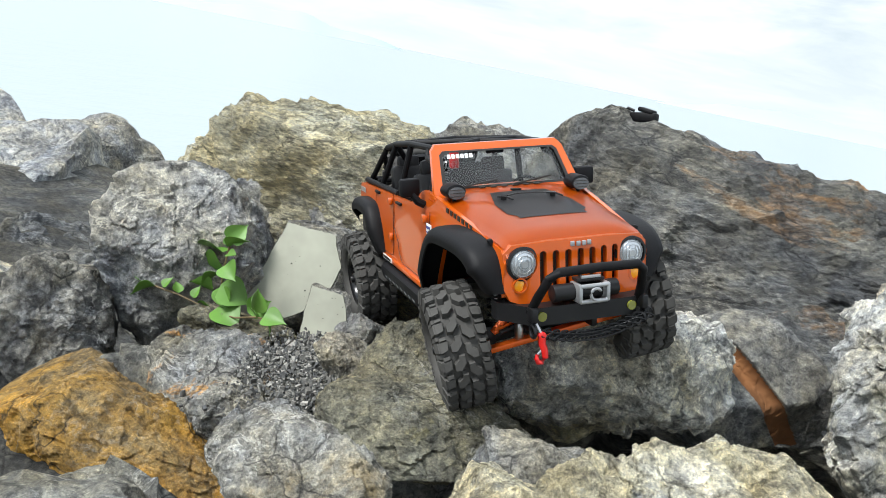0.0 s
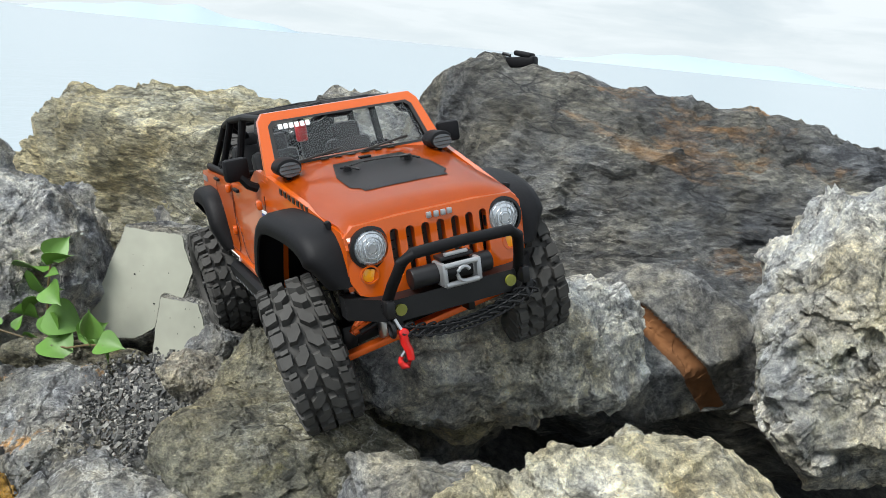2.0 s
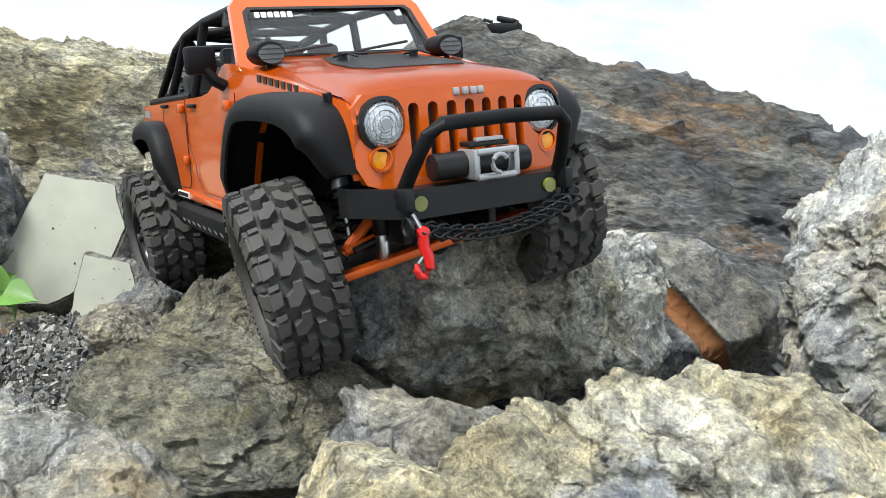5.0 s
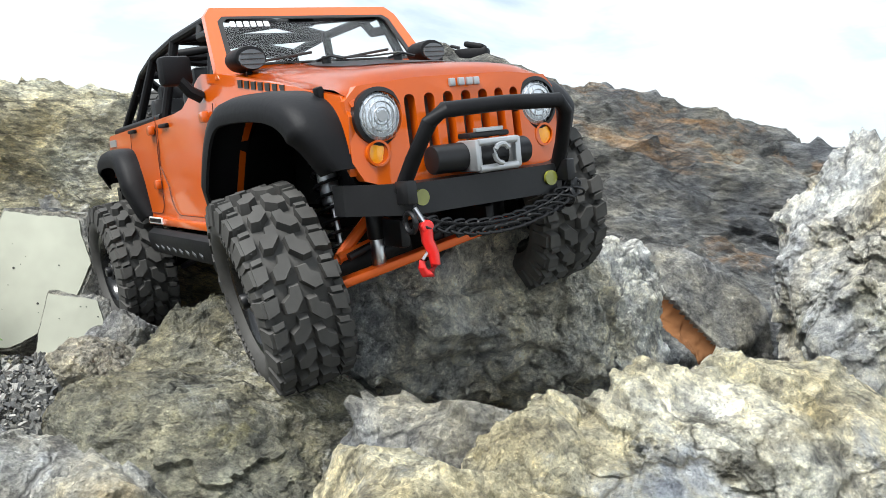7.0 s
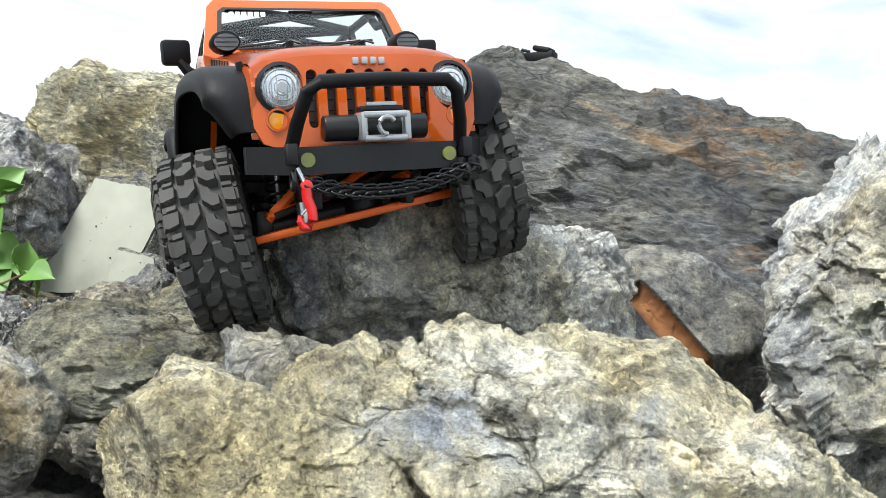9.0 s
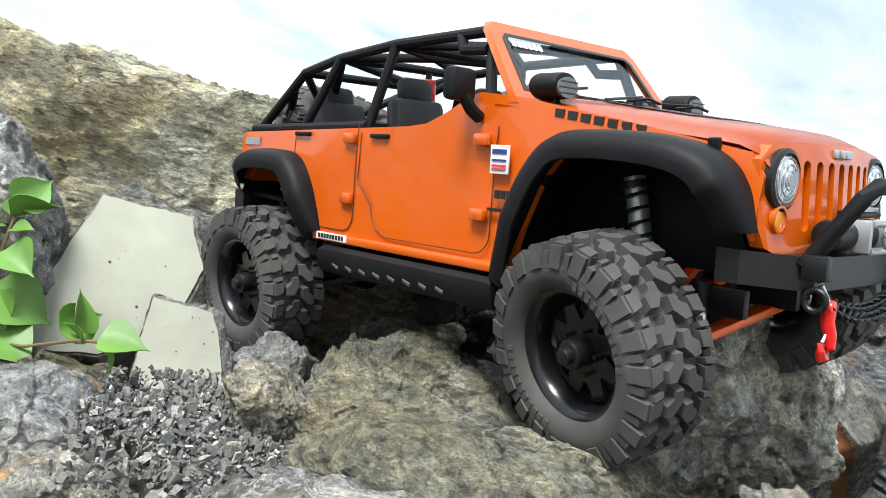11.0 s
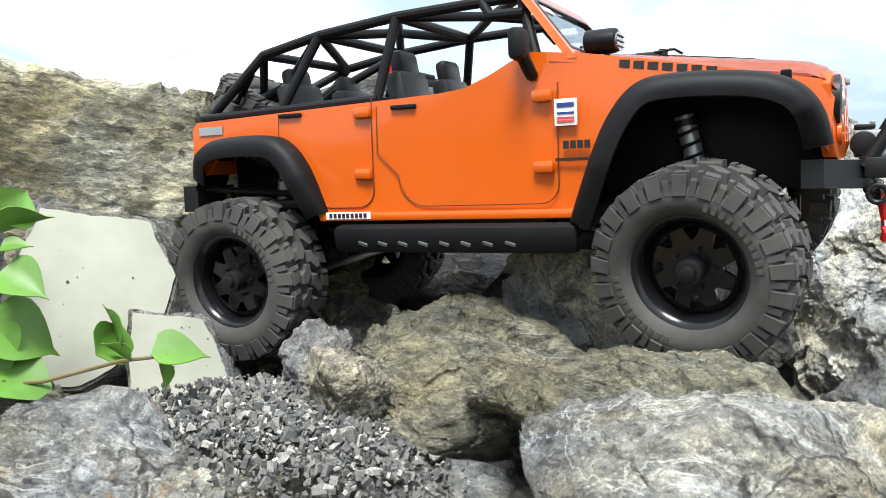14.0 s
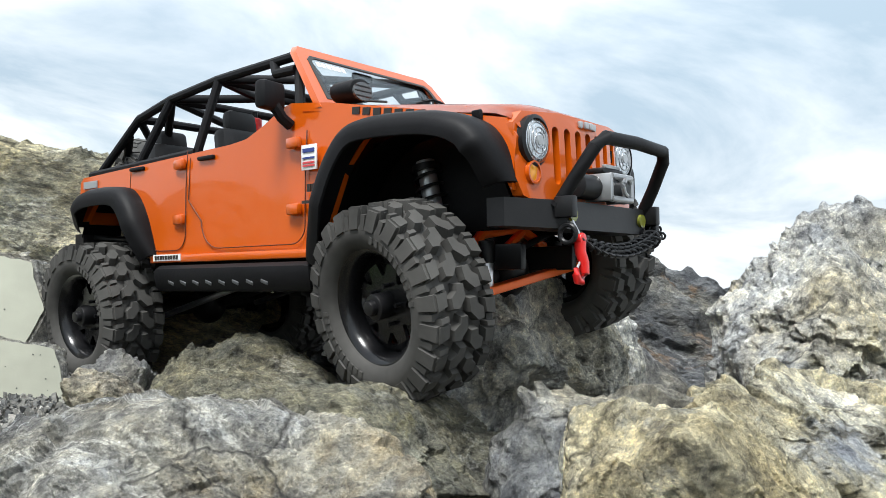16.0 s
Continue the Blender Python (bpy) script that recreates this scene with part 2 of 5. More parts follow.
LENS = plain("headlight_reflector", (0.62, 0.66, 0.70), 0.12, 0.7, 0.3, 500, 0.8, 1.0)
LAMP_GLASS = plain("dark_lamp_glass", (0.10, 0.105, 0.11), 0.15, 0.3, 0.3, 500, 0.5, 0.8)
LEAF = plain("green_leaf", (0.095, 0.215, 0.027), 0.5, 0, 0.35, 120, 0.4)
STEM = plain("brown_green_stem", (0.14, 0.10, 0.045), 0.6, 0, 0.3, 150, 0.3)
CONCRETE = plain("cream_concrete", (0.315, 0.32, 0.26), 0.85, 0, 0.26, 60, 0.5)
RUST = plain("rust", (0.23, 0.10, 0.035), 0.9, 0, 0.6, 60, 0.7)
FLAG = plain("charcoal_hood_decal", (0.035, 0.035, 0.037), 0.35, 0, 0.15, 80, 0.05)
YELLOW = plain("yellow_green_lens", (0.20, 0.21, 0.03), 0.25, 0, 0.2, 300, 0.3, 0.5)


def glass_mat():
    m, nt, b = tree("clear_glass", 0.02)
    b.inputs["Transmission Weight"].default_value = 1.0
    b.inputs["IOR"].default_value = 1.08
    b.inputs["Base Color"].default_value = (0.9, 0.93, 0.93, 1)
    b.inputs["Coat Weight"].default_value = 0.6
    b.inputs["Coat Roughness"].default_value = 0.03
    return m


SEAM = plain("shut_line", (0.10, 0.018, 0.004), 0.6, 0, 0.1, 200, 0.0)
MESH = plain("grey_mesh", (0.10, 0.105, 0.11), 0.5, 0.3, 0.2, 400, 0.3)
GLASS = glass_mat()


def water_mat():
    m, nt, b = tree("sky_toned_lake_water", 0.25)
    # base colour holds the bright hazy sky that the lake would mirror
    b.inputs["Base Color"].default_value = (0.34, 0.40, 0.425, 1)
    bump(nt, b, nz(nt, 0.8, 4), 0.3, 0.1)
    return m


# ---- mesh helpers ----
def finish(bm, name, mat, smooth=35):
    me = bpy.data.meshes.new(name)
    bmesh.ops.recalc_face_normals(bm, faces=bm.faces)
    bm.to_mesh(me)
    bm.free()
    me.materials.append(mat)
    if smooth:
        for p in me.polygons:
            p.use_smooth = True
        me.set_sharp_from_angle(angle=radians(smooth))
    return me


def part(name, bm, mat, parent, label="", smooth=35):
    ob = new(name, finish(bm, name, mat, smooth))
    ob.parent = parent
    return tagged(ob, label)


def thing(name, bm, mat, label, category, kind="", group="", smooth=35):
    return tagged(new(name, finish(bm, name, mat, smooth)), label, category, group, kind)


def shift(bm, m, verts=None):
    bmesh.ops.transform(bm, matrix=m, verts=verts or bm.verts)
    return bm


def box(c, s, bev=0.0, rot=(0, 0, 0), bm=None):
    own = bmesh.new()
    bmesh.ops.create_cube(own, size=1.0)
    bmesh.ops.scale(own, vec=s, verts=own.verts)
    if bev:
        bmesh.ops.bevel(own, geom=own.edges[:], offset=bev, segments=2, affect="EDGES", profile=0.5)
    shift(own, pose(*c, *rot))
    return join(bm, own)


def join(bm, own):
    if bm is None:
        return own
    tmp = bpy.data.meshes.new("tmp")
    own.to_mesh(tmp)
    own.free()
    bm.from_mesh(tmp)
    bpy.data.meshes.remove(tmp)
    return bm


def tube(pts, r, seg=10, closed=False, bm=None):
    """A round bar along points, with mitred corners."""
    own = bmesh.new()
    pts = [Vector(p) for p in pts]
    n, rings = len(pts), []
    up = Vector((0.13, 0.27, 0.95))
    for i, p in enumerate(pts):
        a = pts[(i - 1) % n] if closed or i else p
        b = pts[(i + 1) % n] if closed or i < n - 1 else p
        d = (b - a).normalized()
        u = d.cross(up)
        u = u.normalized() if u.length > 1e-4 else d.orthogonal().normalized()
        w = d.cross(u).normalized()
        rr = r(i / max(1, n - 1)) if callable(r) else r
        rings.append([own.verts.new(p + rr * (math.cos(k * math.tau / seg) * u + math.sin(k * math.tau / seg) * w)) for k in range(seg)])
    for i in range(n if closed else n - 1):
        a, b = rings[i], rings[(i + 1) % n]
        for k in range(seg):
            own.faces.new((a[k], a[(k + 1) % seg], b[(k + 1) % seg], b[k]))
    if not closed:
        own.faces.new(rings[0][::-1])
        own.faces.new(rings[-1])
    return join(bm, own)


def lathe(profile, seg=48, bm=None, closed=True):
    """Turns (radius, y) points about the y axis."""
    own = bmesh.new()
    rings = [[own.verts.new((r * math.cos(k * math.tau / seg), y, r * math.sin(k * math.tau / seg))) for k in range(seg)] for r, y in profile]
    m = len(rings)
    for i in range(m if closed else m - 1):
        a, b = rings[i], rings[(i + 1) % m]
        for k in range(seg):
            own.faces.new((a[k], a[(k + 1) % seg], b[(k + 1) % seg], b[k]))
    return join(bm, own)


def disc(c, r, depth, axis="x", seg=32, bev=0.0, bm=None):
    own = bmesh.new()
    bmesh.ops.create_cone(own, cap_ends=True, segments=seg, radius1=r, radius2=r, depth=depth)
    if bev:
        bmesh.ops.bevel(own, geom=[e for e in own.edges if len(e.link_faces) == 2 and any(len(f.verts) > 4 for f in e.link_faces)], offset=bev, segments=2, affect="EDGES", profile=0.5)
    turn = {"x": (0, 90, 0), "y": (90, 0, 0), "z": (0, 0, 0)}[axis]
    shift(own, pose(*c, *turn))
    return join(bm, own)


def slab(outline, holes, depth, place):
    """A plate from a 2D outline with holes, extruded; place maps (u, v, w) to space."""
    own = bmesh.new()
    edges = []
    for loop in [outline, *holes]:
        vs = [own.verts.new((u, v, 0)) for u, v in loop]
        edges += [own.edges.new((vs[i], vs[(i + 1) % len(vs)])) for i in range(len(vs))]
    bmesh.ops.triangle_fill(own, edges=edges, use_beauty=True, use_dissolve=False)
    res = bmesh.ops.extrude_face_region(own, geom=own.faces[:])
    bmesh.ops.translate(own, vec=(0, 0, depth), verts=[g for g in res["geom"] if isinstance(g, bmesh.types.BMVert)])
    for v in own.verts:
        v.co = Vector(place(*v.co))
    return own


def rounded(w, h, r, cx=0, cy=0, n=5):
    out = []
    for sx, sy, a0 in ((1, 1, 0), (-1, 1, 90), (-1, -1, 180), (1, -1, 270)):
        for i in range(n + 1):
            a = radians(a0 + 90 * i / n)
            out.append((cx + sx * (w / 2 - r) + r * math.cos(a), cy + sy * (h / 2 - r) + r * math.sin(a)))
    return out


def circle(cx, cy, r, n=24):
    return [(cx + r * math.cos(i * math.tau / n), cy + r * math.sin(i * math.tau / n)) for i in range(n)]


# ---- ground, water and distance ----
ICO = {}


def ico(level):
    if level not in ICO:
        bm = bmesh.new()
        bmesh.ops.create_icosphere(bm, subdivisions=level, radius=1.0)
        ICO[level] = (np.array([v.co[:] for v in bm.verts]), [tuple(v.index for v in f.verts) for f in bm.faces])
        bm.free()
    return ICO[level]


def boulder(name, mat, label, at, size, turn=(0, 0, 0), seed=1, planes=13, level=5, rough=0.05, fine=0.010, bed=0.0, bed_tilt=(0, 0, 1), cuts=(), sharp=16.0, bed_step=0.045, chips=1.0, groove=None):
    """A quarried rock: a ball cut by random planes (and given cuts), broken into chipped facets, with ledges along its bedding.
    cuts: (normal in the rock's own unturned axes, distance as a part of its size). groove: two ends and a radius of a drill hole."""
    rng = np.random.default_rng(seed)
    d, faces = ico(level)
    nrm = rng.normal(size=(planes, 3))
    nrm /= np.linalg.norm(nrm, axis=1)[:, None]
    dist = rng.uniform(0.66, 0.95, planes)
    for n, far in cuts:
        nrm = np.vstack([nrm, np.array(n) / np.linalg.norm(n)])
        dist = np.append(dist, far)
    dot = np.maximum(d @ nrm.T, 1e-3)
    reach = np.minimum(dist / dot, 1.6)
    sharp3 = sharp * 3
    r = -np.log(np.exp(-sharp3 * reach).sum(1) + np.exp(-sharp3 * 1.12)) / sharp3
    p = d * r[:, None] * np.array(size)
    m = np.array(pose(0, 0, 0, *turn).to_3x3())
    p, dw = p @ m.T, (d / np.array(size)) @ m.T
    dw /= np.linalg.norm(dw, axis=1)[:, None]
    s = float(np.mean(size))
    off = Vector(rng.uniform(-50, 50, 3))
    bt = Vector(bed_tilt).normalized()
    big, wob, small = np.empty(len(p)), np.empty((len(p), 3)), np.empty(len(p))
    for i in range(len(p)):
        v = Vector(p[i])
        big[i] = noise.fractal(v / (0.55 * s) + off, 0.9, 2.1, 4)
        wob[i] = noise.turbulence_vector(v / (0.3 * s) + off, 3, False)
        small[i] = noise.hetero_terrain(v * 24 + off, 0.75, 2.2, 4, 0.6) - 0.8
    h = rough * s * 0.9 * big + fine * 0.6 * small
    # facets: each chip is a tilted plane of its own, stepped against its neighbours
    for count, amp in ((26, 0.080), (150, 0.042), (620, 0.022), (2400, 0.011)):
        if (level < 6 and count > 300) or (level < 7 and count > 1000):
            continue
        mid_ = p[rng.integers(0, len(p), count)]
        step, lean = rng.uniform(-1, 1, count), rng.normal(size=(count, 3))
        gap = s * (9.0 / count) ** 0.5
        q = p + wob * 0.30 * gap
        near = np.empty(len(p), int)
        for k in range(0, len(p), 6000):
            part_ = q[k:k + 6000]
            near[k:k + 6000] = ((part_ ** 2).sum(1)[:, None] - 2 * part_ @ mid_.T + (mid_ ** 2).sum(1)[None]).argmin(1)
        h += chips * amp * s * (0.55 * step[near] + 0.62 * ((p - mid_[near]) * lean[near]).sum(1) / gap)
    if bed:
        u = (p @ np.array(bt)) / bed_step + 1.2 * big + 0.5 * wob[:, 0]
        h += bed * ((u % 1.0) ** 2 - 0.33)
    out = p + dw * h[:, None] + np.array(at)
    inside = None
    if groove:
        g0, g1, gr = np.array(groove[0]), np.array(groove[1]), groove[2]
        ax = (g1 - g0) / np.linalg.norm(g1 - g0)
        way = np.array((0.1, 0.85, -0.5))
        side = np.cross(ax, way)
        side /= np.linalg.norm(side)
        rel = out - g0
        off_ = np.abs(rel @ side)
        inside = (off_ < gr) & (rel @ ax > 0) & (rel @ ax < np.linalg.norm(g1 - g0)) & (dw @ way < 0.05)
        out[inside] += way * (1.6 * np.sqrt(np.maximum(gr ** 2 - off_[inside] ** 2, 0)))[:, None]
    me = bpy.data.meshes.new(name)
    me.from_pydata(out.tolist(), [], faces)
    me.materials.append(mat)
    me.polygons.foreach_set("use_smooth", [True] * len(me.polygons))
    if inside is not None:
        me.materials.append(RUST)
        me.polygons.foreach_set("material_index", [int(inside[a] and inside[b] and inside[c]) for a, b, c in faces])
    me.set_sharp_from_angle(angle=radians(32))
    return tagged(new(name, me), label, "rock", "breakwater rocks")


def embankment():
    n, half = 90, 9.0
    bm = bmesh.new()
    vs = {}
    for i in range(n + 1):
        for j in range(n + 1):
            x, y = ((2 * k / n - 1) for k in (i, j))
            x, y = half * math.copysign(abs(x) ** 2, x), half * math.copysign(abs(y) ** 2, y)
            far = math.hypot(x, y - 0.6)
            z = 0.25 - 0.05 * far ** 1.6 + 0.05 * noise.fractal(Vector((x * 3, y * 3, 1)), 1, 2, 4) * (1 + far)
            vs[i, j] = bm.verts.new((x, y, z))
    for i in range(n):
        for j in range(n):
            bm.faces.new((vs[i, j], vs[i + 1, j], vs[i + 1, j + 1], vs[i, j + 1]))
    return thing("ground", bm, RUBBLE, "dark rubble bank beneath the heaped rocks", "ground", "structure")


embankment()
bm = bmesh.new()
bmesh.ops.create_grid(bm, x_segments=4, y_segments=4, size=3000)
shift(bm, pose(0, 0, -1.6))
thing("water", bm, water_mat(), "still lake water reaching the horizon, pale with painted-in sky haze", "water", "structure")


def hill(name, at, length, height, seed):
    bm = bmesh.new()
    n = 40
    top, low = [], []
    for i in range(n + 1):
        u = i / n * 2 - 1
        z = height * max(0.0, 1 - u * u) * (0.75 + 0.4 * noise.noise(Vector((u * 3, seed, 0))))
        top.append(bm.verts.new((u * length / 2, 12 * (1 - u * u), z)))
        low.append((bm.verts.new((u * length / 2, -40 * (1 - u * u), -2)), bm.verts.new((u * length / 2, 60 * (1 - u * u), -2))))
    for i in range(n):
        bm.faces.new((low[i][0], low[i + 1][0], top[i + 1], top[i]))
        bm.faces.new((top[i], top[i + 1], low[i + 1][1], low[i][1]))
    turn = math.degrees(math.atan2(at[1], at[0])) - 90
    shift(bm, pose(*at, 0, 0, turn))
    # the haze of distance is put into the hill's own colour
    m = plain("haze_painted_hill", (0.40, 0.49, 0.54), 0.9, 0, 0.08, 0.02, 0)
    return thing(name, bm, m, "wooded hill on the far shore, haze painted into its pale blue", "hill", "structure", smooth=60)


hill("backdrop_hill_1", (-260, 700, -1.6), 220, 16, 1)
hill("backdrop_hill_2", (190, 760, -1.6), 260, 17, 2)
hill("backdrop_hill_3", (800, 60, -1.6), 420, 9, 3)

# ---- rocks ----
boulder("boulder", DARK, "large dark bedded boulder with rusty orange streaks", (0.730, 1.100, 0.482), (0.500, 0.310, 0.250), (0, 4, -2.9), 11, 7, 7, 0.03, 0.010, 0.004, (-0.30, 0.35, 1), cuts=(((0.03, 0.05, 1), 0.86), ((0, -0.75, 0.66), 0.72), ((-0.9, -0.3, 0.1), 0.84)), bed_step=0.028, chips=0.45)
boulder("boulder", TAN, "broad tan bedded boulder with a flat weathered top", (0.030, 1.120, 0.448), (0.320, 0.220, 0.200), (0, 2, -20.1), 23, 8, 7, 0.03, 0.010, 0.010, (0.1, 0.12, 1), cuts=(((0, -0.06, 1), 0.85), ((0, -1, 0.1), 0.85)), chips=0.35, bed_step=0.03)
boulder("boulder", GREY, "pale boulder peering over the tan one", (0.200, 1.450, 0.440), (0.260, 0.140, 0.200), (0, 0, -8), 24, 11, 6, 0.05, 0.010)
boulder("boulder", VEINED, "angular grey boulder laced with white veins", (-0.175, 0.850, 0.405), (0.122, 0.090, 0.125), (6, 12, 30.5), 5, 10, 7, 0.04, 0.008, chips=0.7)
boulder("boulder", GREY, "weathered grey boulder at the edge of the heap", (-0.300, 0.740, 0.296), (0.089, 0.090, 0.103), (0, 10, 77), 6, 12, 6, 0.05, 0.008)
boulder("boulder", DARK, "dark brown boulder behind the veined rocks", (-0.733, 1.390, 0.138), (0.206, 0.224, 0.089), (0, 0, 12), 8, 11, 6, 0.04, 0.012)
boulder("boulder", BROWN, "low rust-brown rock with ochre patches", (-0.082, 0.600, 0.264), (0.175, 0.092, 0.064), (0, 14, -5), 14, 9, 7, 0.04, 0.007, chips=0.6)
boulder("boulder", VEINED, "pale grey rock behind the concrete block", (0.042, 0.997, 0.457), (0.104, 0.067, 0.070), (0, 10, -28), 74, 10, 6, 0.05, 0.008)
boulder("boulder", SHADE, "rock in the hollow behind the slabs, shade put into its dark colour", (0.170, 0.930, 0.360), (0.090, 0.060, 0.080), (0, 0, 20), 75, 11, 6, 0.06, 0.008)
boulder("boulder", PALE, "small pale rock glimpsed under the truck", (0.240, 0.930, 0.390), (0.075, 0.050, 0.060), (0, 0, 40), 76, 11, 6, 0.06, 0.006)
boulder("boulder", PALE, "pale crystalline boulder beneath the truck's nose", (0.434, 0.657, 0.474), (0.142, 0.101, 0.086), (4, 8, 15.8), 33, 10, 7, 0.05, 0.010, cuts=(((0.1, -0.8, 0.45), 0.80),))
boulder("boulder", GREY, "grey wedge-shaped rock with a rusty drill groove", (0.620, 0.777, 0.434), (0.104, 0.067, 0.087), (0, 26, -4.2), 37, 7, 7, 0.02, 0.004, cuts=(((-0.118, -0.694, 0.71), 0.66),), chips=0.25, groove=((0.575, 0.745, 0.498), (0.681, 0.655, 0.438), 0.013))
boulder("boulder", PALE, "tall pale boulder mottled with lichen", (0.791, 0.659, 0.514), (0.114, 0.112, 0.128), (0, -8, -0.9), 41, 10, 7, 0.05, 0.010, cuts=(((-0.75, -0.2, 0.55), 0.80), ((0, -0.9, 0.3), 0.80)))
boulder("boulder", VEINED, "pale cracked boulder beside the lichen boulder", (1.059, 0.835, 0.643), (0.158, 0.134, 0.126), (0, 6, 8.5), 81, 10, 7, 0.05, 0.010)
boulder("boulder", OCHRE, "rounded ochre rock with a blue-grey end", (0.375, 0.348, 0.414), (0.082, 0.056, 0.042), (0, 4, -9.6), 52, 9, 7, 0.04, 0.005, chips=0.55)
boulder("boulder", OCHRE, "long ochre rock with a cracked ridge", (0.570, 0.401, 0.435), (0.142, 0.078, 0.050), (0, 8, 5.6), 55, 9, 7, 0.04, 0.006, chips=0.6)
boulder("boulder", OCHRE, "low ochre rock sunk between its neighbours", (0.441, 0.390, 0.424), (0.060, 0.045, 0.045), (0, 0, 30), 53, 10, 7, 0.05, 0.005, chips=0.6)
boulder("boulder", GREY, "grey rock bridging two ochre rocks", (0.416, 0.427, 0.411), (0.085, 0.055, 0.055), (0, 0, 5), 57, 10, 6, 0.05, 0.006)
boulder("boulder", OLIVE, "olive-grey bedded rock sloping up beside the gravel", (0.242, 0.669, 0.386), (0.102, 0.086, 0.067), (6, 12, -30.8), 61, 8, 7, 0.04, 0.007, cuts=(((-0.75, -0.5, 0.42), 0.74),), chips=0.6)
boulder("boulder", GREY, "grey rock at the truck's front wheel", (0.412, 0.552, 0.334), (0.075, 0.067, 0.035), (0, 4, -15), 62, 10, 7, 0.04, 0.006, chips=0.6)
boulder("boulder", FORE, "low grey rock with white quartz and rust stains", (0.020, 0.700, 0.300), (0.137, 0.095, 0.062), (0, 6, -8), 64, 10, 7, 0.04, 0.006, chips=0.6)
boulder("boulder", OLIVE, "broad low olive-grey rock filling the hollow before the front wheel", (0.266, 0.523, 0.398), (0.098, 0.095, 0.042), (0, 4, -20), 66, 10, 7, 0.04, 0.006, chips=0.6)
boulder("boulder", STRIPE, "grey rock with bold white stripes", (0.174, 0.415, 0.377), (0.099, 0.067, 0.043), (0, -4, -48), 67, 9, 7, 0.04, 0.005, chips=0.6)
boulder("boulder", SHADE, "low grey rock under the gravel", (0.162, 0.676, 0.312), (0.147, 0.090, 0.056), (0, 0, -26), 78, 11, 6, 0.05, 0.006)
boulder("boulder", GREY, "jagged dark knob of rock in the gravel", (0.131, 0.674, 0.393), (0.034, 0.026, 0.024), (0, 20, 10), 77, 9, 6, 0.08, 0.004)
boulder("boulder", GREY, "jagged dark knob of rock in the gravel", (0.145, 0.725, 0.395), (0.036, 0.026, 0.032), (0, -10, 40), 79, 10, 6, 0.08, 0.005)
boulder("boulder", OLIVE, "small olive-grey rock below the concrete slab", (-0.029, 0.773, 0.348), (0.075, 0.035, 0.030), (0, 6, 10), 80, 10, 6, 0.05, 0.005)
boulder("boulder", DARK, "dark rock wedged between larger boulders", (0.550, 0.970, 0.360), (0.240, 0.120, 0.130), (0, 0, 10), 82, 11, 6, 0.05, 0.010)
boulder("boulder", SHADE, "rock wedged below the truck, shade put into its dark colour", (0.300, 0.880, 0.330), (0.150, 0.090, 0.120), (10, 0, 0), 71, 11, 6, 0.06, 0.010)
boulder("boulder", SHADE, "rock wedged below the truck, shade put into its dark colour", (0.130, 1.000, 0.340), (0.130, 0.070, 0.100), (0, 0, 15), 72, 11, 6, 0.06, 0.010)
boulder("boulder", VEINED, "pale rock beside the tan boulder", (-0.130, 0.990, 0.380), (0.120, 0.080, 0.110), (0, 0, 15), 73, 11, 6, 0.06, 0.010)
boulder("boulder", GREY, "large weathered boulder at the edge of the heap", (1.35, 0.55, 0.36), (0.32, 0.26, 0.24), (0, 0, -10), 84, 12, 6, 0.05, 0.012)
boulder("boulder", DARK, "dark bedded boulder far along the heap", (2.1, 1.15, 0.32), (0.7, 0.5, 0.34), (0, 0, 15), 87, 12, 6, 0.05, 0.012, 0.015)
boulder("boulder", SHADE, "low rock lying deep in the heap, shade put into its dark colour", (0.40, 0.16, 0.24), (0.18, 0.12, 0.11), (0, 0, 40), 95, 12, 5, 0.05, 0.012)
boulder("boulder", SHADE, "low rock lying deep in the heap, shade put into its dark colour", (0.03, 0.36, 0.22), (0.16, 0.14, 0.10), (0, 0, 0), 97, 12, 5, 0.05, 0.012)
boulder("boulder", SHADE, "low rock lying deep in the heap, shade put into its dark colour", (-0.020, 0.680, 0.270), (0.140, 0.100, 0.090), (0, 0, 20), 98, 12, 5, 0.05, 0.012)
# the heap goes on around
rest = random.Random(12)
for k in range(34):
    a = math.tau * k / 34 + rest.uniform(-0.06, 0.06)
    far = rest.uniform(1.9, 3.6)
    if 0.25 < a < 2.9:
        far += 0.9
    x, y = 0.2 + far * math.cos(a), 0.6 + far * math.sin(a)
    sz = rest.uniform(0.28, 0.5)
    boulder("boulder", (GREY, VEINED, SHADE, TAN)[k % 4], "weathered boulder on the outer slope of the breakwater", (x, y, 0.13 - 0.028 * far ** 1.9 + 0.1), (sz, sz * 0.8, sz * 0.7), (0, rest.uniform(-15, 15), rest.uniform(0, 360)), 200 + k, 12, 4, 0.05, 0.012)


for k in range(64):
    a = rest.uniform(0, math.tau)
    far = rest.uniform(1.05, 3.4) if math.radians(155) < a < math.radians(345) else rest.uniform(2.4, 4.2)
    x, y = 0.2 + far * math.cos(a), 0.6 + far * math.sin(a)
    sz = rest.uniform(0.2, 0.42)
    boulder("boulder", (GREY, SHADE, VEINED, BROWN, TAN, PALE)[k % 6], "weathered boulder on the outer slope of the breakwater", (x, y, 0.10 - 0.028 * far ** 1.9), (sz, sz * 0.85, sz * 0.75), (0, rest.uniform(-20, 20), rest.uniform(0, 360)), 300 + k, 12, 4, 0.05, 0.012)


BLOCK = [(-0.25, 0.50), (0.33, 0.50), (0.50, 0.22), (0.43, -0.14), (0.06, -0.40), (-0.50, -0.50), (-0.43, -0.20)]
